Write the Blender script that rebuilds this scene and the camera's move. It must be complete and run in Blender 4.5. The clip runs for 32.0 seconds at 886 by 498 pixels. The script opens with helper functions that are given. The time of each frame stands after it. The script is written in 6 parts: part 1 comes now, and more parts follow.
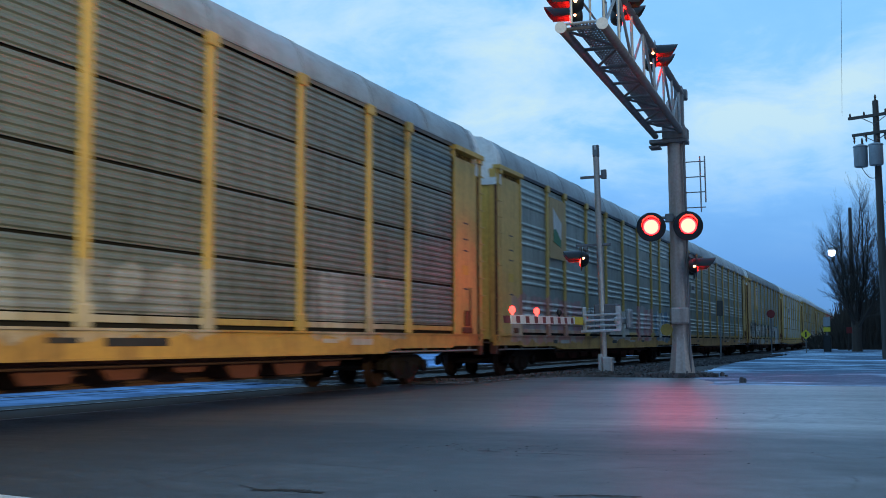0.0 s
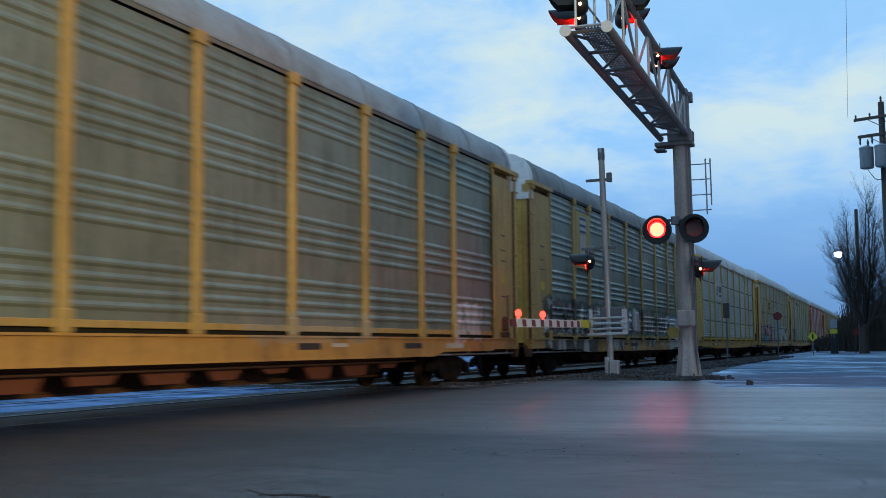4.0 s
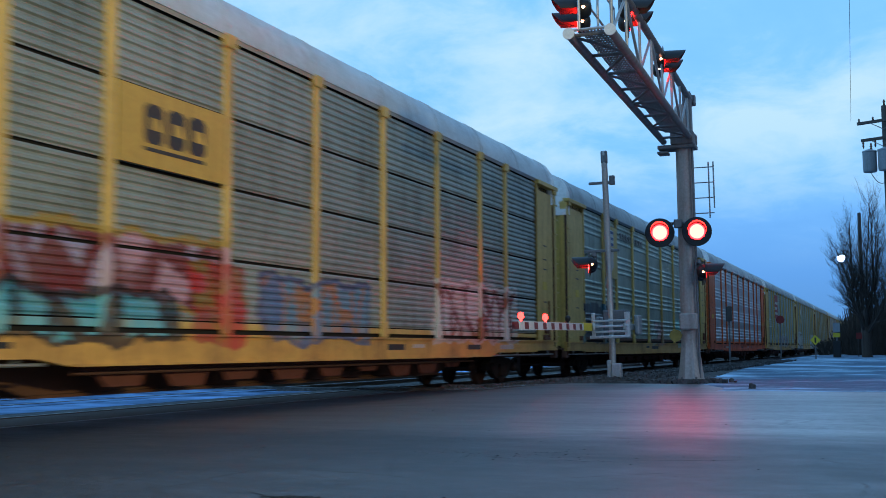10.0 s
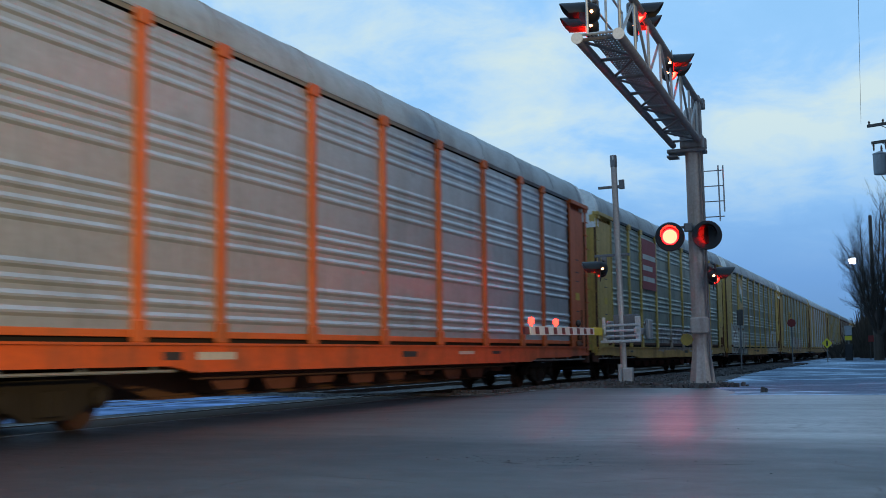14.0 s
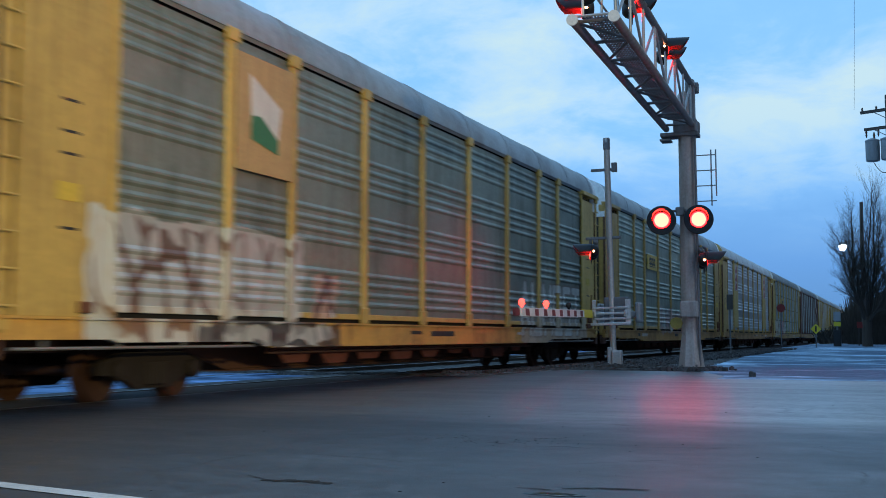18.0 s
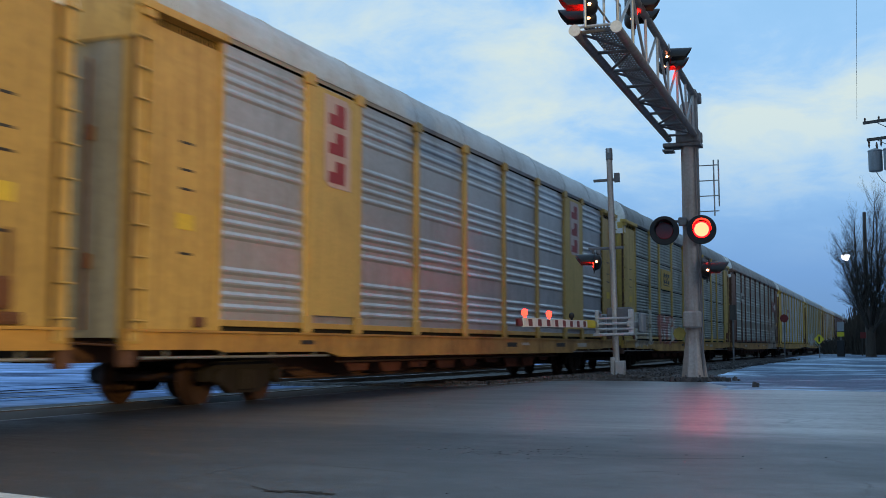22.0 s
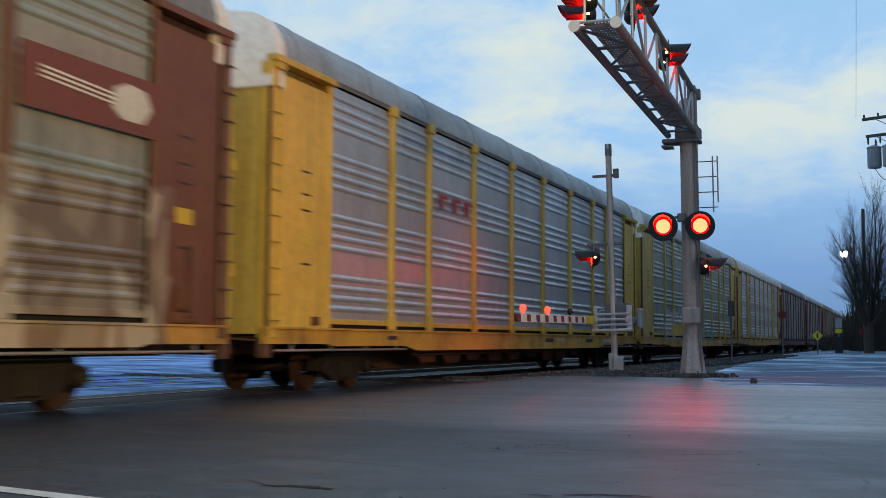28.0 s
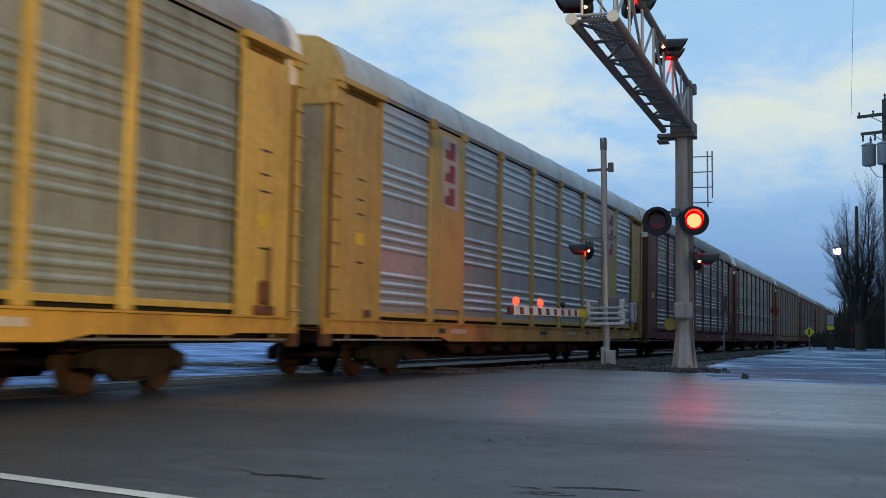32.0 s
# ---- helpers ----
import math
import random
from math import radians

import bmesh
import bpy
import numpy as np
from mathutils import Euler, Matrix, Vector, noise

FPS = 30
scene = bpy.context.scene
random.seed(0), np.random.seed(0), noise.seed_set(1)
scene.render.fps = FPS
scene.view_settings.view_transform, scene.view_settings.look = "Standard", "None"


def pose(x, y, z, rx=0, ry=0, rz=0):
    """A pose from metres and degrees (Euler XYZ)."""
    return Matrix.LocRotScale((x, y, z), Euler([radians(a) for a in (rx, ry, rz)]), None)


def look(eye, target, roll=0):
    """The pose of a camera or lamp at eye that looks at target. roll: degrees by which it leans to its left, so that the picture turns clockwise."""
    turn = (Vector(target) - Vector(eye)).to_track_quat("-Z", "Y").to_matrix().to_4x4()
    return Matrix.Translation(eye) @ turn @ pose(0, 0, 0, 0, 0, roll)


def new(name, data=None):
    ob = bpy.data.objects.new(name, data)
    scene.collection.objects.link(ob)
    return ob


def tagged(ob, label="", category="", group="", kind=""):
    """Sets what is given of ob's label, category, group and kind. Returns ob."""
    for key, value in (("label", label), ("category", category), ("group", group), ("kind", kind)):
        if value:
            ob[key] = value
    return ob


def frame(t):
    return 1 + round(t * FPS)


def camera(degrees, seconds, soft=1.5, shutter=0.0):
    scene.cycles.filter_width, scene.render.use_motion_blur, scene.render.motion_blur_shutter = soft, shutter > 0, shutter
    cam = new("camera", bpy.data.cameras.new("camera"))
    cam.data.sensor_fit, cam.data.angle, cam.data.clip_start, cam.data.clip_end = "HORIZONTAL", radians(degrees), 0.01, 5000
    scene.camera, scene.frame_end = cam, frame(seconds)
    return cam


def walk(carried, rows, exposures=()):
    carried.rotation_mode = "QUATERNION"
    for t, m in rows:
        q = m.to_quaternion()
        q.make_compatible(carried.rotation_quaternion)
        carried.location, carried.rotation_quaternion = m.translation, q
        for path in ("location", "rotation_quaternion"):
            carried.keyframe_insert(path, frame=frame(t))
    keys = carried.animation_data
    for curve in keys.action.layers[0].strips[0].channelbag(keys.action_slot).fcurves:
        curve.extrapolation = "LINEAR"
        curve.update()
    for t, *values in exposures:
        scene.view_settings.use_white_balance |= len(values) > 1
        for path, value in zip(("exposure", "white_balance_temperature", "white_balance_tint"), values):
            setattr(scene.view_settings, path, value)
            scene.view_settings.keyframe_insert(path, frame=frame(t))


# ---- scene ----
cam = camera(41.86, 32.0, soft=0.9, shutter=0.5)
EYE = (0.0, 0.0, 0.90)


def aim(yaw, pitch, roll):
    """The eye's pose: it turns left by yaw, up by pitch and leans by roll."""
    return pose(*EYE, 0, 0, yaw) @ pose(0, 0, 0, 90 + pitch) @ pose(0, 0, 0, 0, 0, roll)


# seconds, yaw, pitch, roll: held by hand at one spot, it only sways
PATH = [
    (0, 20.888, 4.655, -0.263), (0.5, 20.988, 4.712, -0.280), (1, 21.048, 4.738, -0.345),
    (1.5, 21.055, 4.743, -0.387), (2, 21.064, 4.759, -0.389), (2.5, 21.110, 4.826, -0.498),
    (4.5, 21.196, 4.850, -0.563), (5, 21.237, 4.840, -0.588), (5.5, 21.216, 4.809, -0.403),
    (6, 21.179, 4.778, -0.426), (6.5, 21.173, 4.867, -0.431), (7, 21.154, 4.839, -0.369),
    (7.5, 21.171, 4.791, -0.262), (8, 21.101, 4.822, -0.297), (8.5, 21.126, 4.838, -0.314),
    (9, 21.218, 4.895, -0.400), (9.5, 21.289, 4.948, -0.414), (10, 21.301, 4.970, -0.368),
    (10.5, 21.318, 4.943, -0.507), (11, 21.365, 4.968, -0.483), (11.5, 21.525, 5.039, -0.485),
    (12, 21.787, 5.103, -0.647), (12.5, 21.951, 5.182, -0.631), (13, 21.803, 5.215, -0.710),
    (13.5, 21.792, 5.264, -0.747), (15.5, 21.644, 4.891, -0.475), (16, 21.475, 4.587, -0.327),
    (16.5, 21.268, 4.214, -0.039), (17, 21.300, 4.205, 0.015), (17.5, 21.328, 4.176, 0.168),
    (18, 21.374, 4.264, 0.117), (18.5, 21.369, 4.284, 0.224), (19, 21.364, 4.332, 0.233),
    (19.5, 21.355, 4.403, 0.306), (20, 21.422, 4.513, 0.188), (20.5, 21.409, 4.514, 0.251),
    (21, 21.404, 4.594, 0.141), (21.5, 21.487, 4.745, 0.034), (22, 21.512, 4.780, 0.083),
    (22.5, 21.511, 4.781, 0.094), (23, 21.425, 4.706, 0.166), (23.5, 21.384, 4.605, 0.262),
    (24, 21.359, 4.592, 0.327), (24.5, 21.362, 4.524, 0.321), (25, 21.463, 4.598, 0.190),
    (25.5, 21.603, 4.606, 0.194), (27.5, 21.416, 4.635, 0.253), (28, 21.447, 4.542, 0.280),
    (28.5, 21.442, 4.441, 0.359), (29, 21.386, 4.212, 0.519), (29.5, 21.282, 4.004, 0.611),
    (30, 21.215, 3.923, 0.770), (30.5, 21.176, 3.990, 0.809), (31, 21.125, 4.052, 0.864),
    (31.5, 21.152, 4.074, 0.942), (32, 21.136, 4.127, 1.052),
]
# the lamp's flashes pull the camera's white balance: seconds, how far it is warmer (+) or cooler (-)
TINT = [
    (0, -0.09), (1, 0.04), (2, -0.03), (2.5, 0.0), (4.5, 0.0), (5, -0.10), (6, -0.03), (7, 0.03), (8, -0.13), (9, 0.01), (10, -0.13), (11, 0.07), (12, -0.04), (13, 0.0), (13.5, 0.0),
    (15.5, 0.0), (16, -0.11), (17, 0.14), (18, -0.07), (19, -0.04), (20, -0.09), (21, -0.04), (22, 0.05), (23, -0.06), (24, -0.17), (25, -0.06), (25.5, 0.0), (27.5, 0.0), (28, 0.11), (29, -0.08), (30, -0.01), (31, -0.14), (32, 0.12),
]
walk(cam, [(t, aim(a, b, c)) for t, a, b, c in PATH], exposures=[(t, 0.04, 6050 + 7000 * d, 10 + 40 * d) for t, d in TINT])

# ---------------------------------------------------------------- sky and light
world = bpy.data.worlds.new("dusk_sky")
scene.world = world
world.use_nodes = True
wn = world.node_tree
for n in list(wn.nodes):
    wn.nodes.remove(n)


def node(tree, kind, **values):
    """A node of the tree with its inputs set by name or number."""
    n = tree.nodes.new(kind)
    for key, value in values.items():
        n.inputs[int(key[1:]) if key[1:].isdigit() and key[0] == "i" else key].default_value = value
    return n


def mathn(tree, op, a, b=None, c=None, clamp=False):
    n = tree.nodes.new("ShaderNodeMath")
    n.operation, n.use_clamp = op, clamp
    for i, v in enumerate((a, b, c)):
        if v is None:
            continue
        if isinstance(v, (int, float)):
            n.inputs[i].default_value = v
        else:
            tree.links.new(v, n.inputs[i])
    return n.outputs[0]


def mixc(tree, fac, a, b, blend="MIX"):
    n = tree.nodes.new("ShaderNodeMix")
    n.data_type, n.blend_type = "RGBA", blend
    for i, v in ((0, fac), (6, a), (7, b)):
        if isinstance(v, (int, float)):
            n.inputs[i].default_value = v
        elif isinstance(v, tuple):
            n.inputs[i].default_value = (*v[:3], 1)
        else:
            tree.links.new(v, n.inputs[i])
    return n.outputs[2]


def ramp(tree, fac, stops, smooth=False):
    n = tree.nodes.new("ShaderNodeValToRGB")
    if smooth:
        n.color_ramp.interpolation = "EASE"
    els = n.color_ramp.elements
    while len(els) < len(stops):
        els.new(0.5)
    for e, (p, c) in zip(els, stops):
        e.position = p
        e.color = (*c, 1) if isinstance(c, tuple) else (c, c, c, 1)
    tree.links.new(fac, n.inputs[0])
    return n.outputs[0]


def noise_tex(tree, vec, scale, detail=4, rough=0.55, distort=0.0):
    n = tree.nodes.new("ShaderNodeTexNoise")
    n.inputs["Scale"].default_value, n.inputs["Detail"].default_value = scale, detail
    n.inputs["Roughness"].default_value, n.inputs["Distortion"].default_value = rough, distort
    if vec is not None:
        tree.links.new(vec, n.inputs["Vector"])
    return n.outputs["Fac"]


def mapped(tree, vec, scale=(1, 1, 1), shift=(0, 0, 0), turn=(0, 0, 0)):
    n = tree.nodes.new("ShaderNodeMapping")
    n.inputs["Scale"].default_value, n.inputs["Location"].default_value = scale, shift
    n.inputs["Rotation"].default_value = turn
    tree.links.new(vec, n.inputs["Vector"])
    return n.outputs[0]


def build_sky(tree):
    """Blue hour: a blue vault, deeper at the horizon, under broken soft cloud."""
    co = tree.nodes.new("ShaderNodeTexCoord").outputs["Generated"]
    sep = tree.nodes.new("ShaderNodeSeparateXYZ")
    tree.links.new(co, sep.inputs[0])
    up = mathn(tree, "MAXIMUM", sep.outputs[2], 0.0)
    blue = ramp(tree, up, [(0.0, (0.14, 0.27, 0.47)), (0.06, (0.18, 0.36, 0.66)), (0.17, (0.30, 0.56, 0.87)), (0.5, (0.33, 0.60, 0.86)), (1.0, (0.27, 0.47, 0.76))])
    # the layer of cloud lies flat: its pattern is drawn out towards the horizon
    flat = mathn(tree, "DIVIDE", 1.0, mathn(tree, "ADD", up, 0.30))
    vec = tree.nodes.new("ShaderNodeVectorMath")
    vec.operation = "SCALE"
    tree.links.new(co, vec.inputs[0])
    tree.links.new(flat, vec.inputs["Scale"])
    big = noise_tex(tree, mapped(tree, vec.outputs[0], (1.0, 1.0, 0.75), (3.4, 1.7, 0.0)), 1.5, 5, 0.5, 0.3)
    fine = noise_tex(tree, mapped(tree, vec.outputs[0], (1.0, 1.0, 1.0), (1.0, 7.0, 0.0)), 5.0, 6, 0.62, 0.3)
    cover = mathn(tree, "ADD", mathn(tree, "MULTIPLY", big, 0.54), mathn(tree, "MULTIPLY", fine, 0.50))
    # banks of thicker cloud
    for way, reach, gain in (((-0.118, 0.977, 0.178), 0.9975, 0.10), ((-0.280, 0.934, 0.222), 0.9965, 0.07), ((-0.205, 0.945, 0.255), 0.995, 0.02), ((-0.02, 0.98, 0.20), 0.994, 0.02)):
        lobe = tree.nodes.new("ShaderNodeVectorMath")
        lobe.operation = "DOT_PRODUCT"
        lobe.inputs[1].default_value = Vector(way).normalized()
        tree.links.new(co, lobe.inputs[0])
        span = tree.nodes.new("ShaderNodeMapRange")
        span.interpolation_type = "SMOOTHSTEP"
        span.inputs["From Min"].default_value, span.inputs["From Max"].default_value, span.inputs["To Max"].default_value = reach, 1.0, gain
        tree.links.new(lobe.outputs["Value"], span.inputs["Value"])
        cover = mathn(tree, "ADD", cover, span.outputs[0])
    mask = ramp(tree, cover, [(0.40, 0.0), (0.62, 1.0)], True)
    fade = ramp(tree, up, [(0.05, 0.0), (0.2, 1.0)], True)
    thick = mathn(tree, "MULTIPLY", mathn(tree, "MULTIPLY", mask, fade), 0.9)
    cloud = mixc(tree, ramp(tree, cover, [(0.50, 0.0), (0.70, 1.0)]), (0.36, 0.62, 0.92), (0.68, 0.79, 0.74))
    sky = mixc(tree, thick, blue, cloud)
    # the afterglow stands behind, beyond the open end of the road: dimmer and warmer there
    back = tree.nodes.new("ShaderNodeVectorMath")
    back.operation = "DOT_PRODUCT"
    back.inputs[1].default_value = (1.0, -0.2, 0.0)
    tree.links.new(co, back.inputs[0])
    west = ramp(tree, mathn(tree, "MULTIPLY_ADD", back.outputs["Value"], 0.5, 0.5), [(0.45, (1.0, 1.0, 1.0)), (1.0, (0.36, 0.36, 0.38))], True)
    return mixc(tree, 1.0, sky, west, "MULTIPLY")


SKY = 1.0
bg = wn.nodes.new("ShaderNodeBackground")
wn.links.new(build_sky(wn), bg.inputs[0])
bg.inputs[1].default_value = SKY
wo = wn.nodes.new("ShaderNodeOutputWorld")
wn.links.new(bg.outputs[0], wo.inputs[0])

# the last of the daylight through thin cloud
sun = new("sun", bpy.data.lights.new("sun", "SUN"))
sun.data.energy, sun.data.angle, sun.data.color = 0.30, radians(40), (1.0, 0.88, 0.70)
sun.matrix_world = look((100, -45, 30), (0, 0, 0))

# unseen warm lamp added behind and beside the eye; its mast is built with the poles
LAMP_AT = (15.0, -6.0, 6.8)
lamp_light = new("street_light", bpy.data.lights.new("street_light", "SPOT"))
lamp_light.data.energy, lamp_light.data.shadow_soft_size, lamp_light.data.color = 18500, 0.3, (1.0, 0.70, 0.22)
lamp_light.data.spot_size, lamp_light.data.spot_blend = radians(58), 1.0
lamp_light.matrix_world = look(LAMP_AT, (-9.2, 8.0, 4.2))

# ---------------------------------------------------------------- small tools


class Shape:
    """Gathers corners and faces of one mesh."""

    def __init__(self):
        self.v, self.f, self.smooth = [], [], False

    def poly(self, points):
        n = len(self.v)
        self.v += [tuple(p) for p in points]
        self.f.append(tuple(range(n, n + len(points))))

    def box(self, x0, x1, y0, y1, z0, z1, c=0.0, m=None):
        """A box with its upright and level edges cut by c."""
        n = len(self.v)
        if c <= 0:
            pts = [(x, y, z) for z in (z0, z1) for x, y in ((x0, y0), (x1, y0), (x1, y1), (x0, y1))]
            fs = [(3, 2, 1, 0), (4, 5, 6, 7), (0, 1, 5, 4), (1, 2, 6, 5), (2, 3, 7, 6), (3, 0, 4, 7)]
        else:
            c = min(c, abs(x1 - x0) * 0.45, abs(y1 - y0) * 0.45, abs(z1 - z0) * 0.45)
            def ring(d, z):
                return [(x0 + c + d, y0 + d, z), (x1 - c - d, y0 + d, z), (x1 - d, y0 + c + d, z), (x1 - d, y1 - c - d, z),
                        (x1 - c - d, y1 - d, z), (x0 + c + d, y1 - d, z), (x0 + d, y1 - c - d, z), (x0 + d, y0 + c + d, z)]
            k = c * 0.4
            pts = ring(k, z0) + ring(0, z0 + c) + ring(0, z1 - c) + ring(k, z1)
            fs = [tuple(range(7, -1, -1)), tuple(range(24, 32))]
            for r in range(3):
                fs += [(r * 8 + i, r * 8 + (i + 1) % 8, r * 8 + 8 + (i + 1) % 8, r * 8 + 8 + i) for i in range(8)]
        if m is not None:
            pts = [tuple(m @ Vector(p)) for p in pts]
        self.v += pts
        self.f += [tuple(n + i for i in q) for q in fs]
        return self

    def tube(self, a, b, r0, r1=None, n=10, caps=True):
        """A round bar from a to b."""
        r1 = r0 if r1 is None else r1
        a, b = Vector(a), Vector(b)
        d = (b - a).normalized()
        u = d.orthogonal().normalized()
        w = d.cross(u)
        s = len(self.v)
        for p, r in ((a, r0), (b, r1)):
            self.v += [tuple(p + (u * math.cos(i * math.tau / n) + w * math.sin(i * math.tau / n)) * r) for i in range(n)]
        self.f += [(s + i, s + (i + 1) % n, s + n + (i + 1) % n, s + n + i) for i in range(n)]
        if caps:
            self.f += [tuple(range(s + n - 1, s - 1, -1)), tuple(range(s + n, s + 2 * n))]
        return self

    def lathe(self, rings, origin=(0, 0, 0), axis="z", n=24, caps=True):
        """Rings of (radius, height) turned about an axis."""
        s = len(self.v)
        o = Vector(origin)
        for r, h in rings:
            for i in range(n):
                c, d = r * math.cos(i * math.tau / n), r * math.sin(i * math.tau / n)
                self.v.append(tuple(o + Vector({"z": (c, d, h), "y": (d, h, c), "x": (h, c, d)}[axis])))
        for k in range(len(rings) - 1):
            self.f += [(s + k * n + i, s + k * n + (i + 1) % n, s + (k + 1) * n + (i + 1) % n, s + (k + 1) * n + i) for i in range(n)]
        if caps:
            e = s + (len(rings) - 1) * n
            self.f += [tuple(range(s + n - 1, s - 1, -1)), tuple(range(e, e + n))]
        return self

    def drawn(self, section, y0, y1, caps=True):
        """A closed outline in x and z, drawn out along y."""
        s, n = len(self.v), len(section)
        self.v += [(x, y, z) for y in (y0, y1) for x, z in section]
        self.f += [(s + i, s + (i + 1) % n, s + n + (i + 1) % n, s + n + i) for i in range(n)]
        if caps:
            self.f += [tuple(range(s + n - 1, s - 1, -1)), tuple(range(s + n, s + 2 * n))]
        return self

    def mesh(self, name):
        me = bpy.data.meshes.new(name)
        me.from_pydata(self.v, [], self.f)
        bm = bmesh.new()
        bm.from_mesh(me)
        bmesh.ops.recalc_face_normals(bm, faces=bm.faces)
        bm.to_mesh(me)
        bm.free()
        if self.smooth:
            me.shade_smooth()
            me.set_sharp_from_angle(angle=radians(38))
        return me


def part(name, shape, material, parent=None, label="", smooth=False):
    """One mesh object, under a thing or under a part. shape: a Shape, or a mesh that is shared."""
    if isinstance(shape, Shape):
        shape.smooth = smooth or shape.smooth
        shape = shape.mesh(name)
    ob = new(name, shape)
    if not shape.materials:
        shape.materials.append(material)
    if shape.materials[0] is not material:
        ob.material_slots[0].link = "OBJECT"
        ob.material_slots[0].material = material
    ob.parent = parent
    if label:
        ob["label"] = label
    return ob


def thing(name, label, category, m=None, group="", kind=""):
    """An Empty at the thing's base."""
    ob = tagged(new(name), label, category, group, kind)
    ob.empty_display_size = 0.2
    if m is not None:
        ob.matrix_basis = m
    return ob


# ---------------------------------------------------------------- materials


def start(name):
    m = bpy.data.materials.new(name)
    m.use_nodes = True
    t = m.node_tree
    return m, t, t.nodes["Principled BSDF"]


def bump(t, bsdf, height, strength=0.3, distance=0.01):
    b = t.nodes.new("ShaderNodeBump")
    b.inputs["Strength"].default_value, b.inputs["Distance"].default_value = strength, distance
    t.links.new(height, b.inputs["Height"])
    t.links.new(b.outputs[0], bsdf.inputs["Normal"])


def coat(name, colour, dirt=(0.05, 0.04, 0.03), wear=0.35, rough=0.55, metal=0.0, grain=14.0, streak=0.5, seed=0.0, spray=(), relief=0.15):
    """Weathered paint or sheet metal: blotches, fine grain and rain streaks. spray: fields of sprayed colour, see sprayed()."""
    m, t, bsdf = start(name)
    co = t.nodes.new("ShaderNodeTexCoord").outputs["Object"]
    big = noise_tex(t, mapped(t, co, (1, 1, 1), (seed, seed * 2.3, 0)), 0.9, 5, 0.6)
    fine = noise_tex(t, co, grain, 6, 0.65)
    run = noise_tex(t, mapped(t, co, (5, 5, 0.35), (seed, seed, seed)), 1.6, 5, 0.6)
    mask = mathn(t, "ADD", mathn(t, "MULTIPLY", big, 1.0 - streak), mathn(t, "MULTIPLY", run, streak))
    worn = ramp(t, mask, [(0.42, 0.0), (0.72, 1.0)], True)
    shade = mixc(t, mathn(t, "MULTIPLY", worn, wear), colour, dirt)
    grainy = ramp(t, fine, [(0.3, 0.82), (0.7, 1.12)])
    shade = mixc(t, 1.0, shade, grainy, "MULTIPLY")
    info = t.nodes.new("ShaderNodeObjectInfo").outputs["Random"]
    shade = mixc(t, 1.0, shade, ramp(t, info, [(0.0, 0.88), (1.0, 1.08)]), "MULTIPLY")
    for field in spray:
        shade = lettered(t, co, shade, *field) if isinstance(field[0], str) else sprayed(t, co, shade, *field)
    t.links.new(shade, bsdf.inputs["Base Color"])
    bsdf.inputs["Metallic"].default_value = metal
    t.links.new(ramp(t, mask, [(0.3, rough - 0.08), (0.7, min(1.0, rough + 0.2))]), bsdf.inputs["Roughness"])
    bump(t, bsdf, fine, relief, 0.004)
    return m


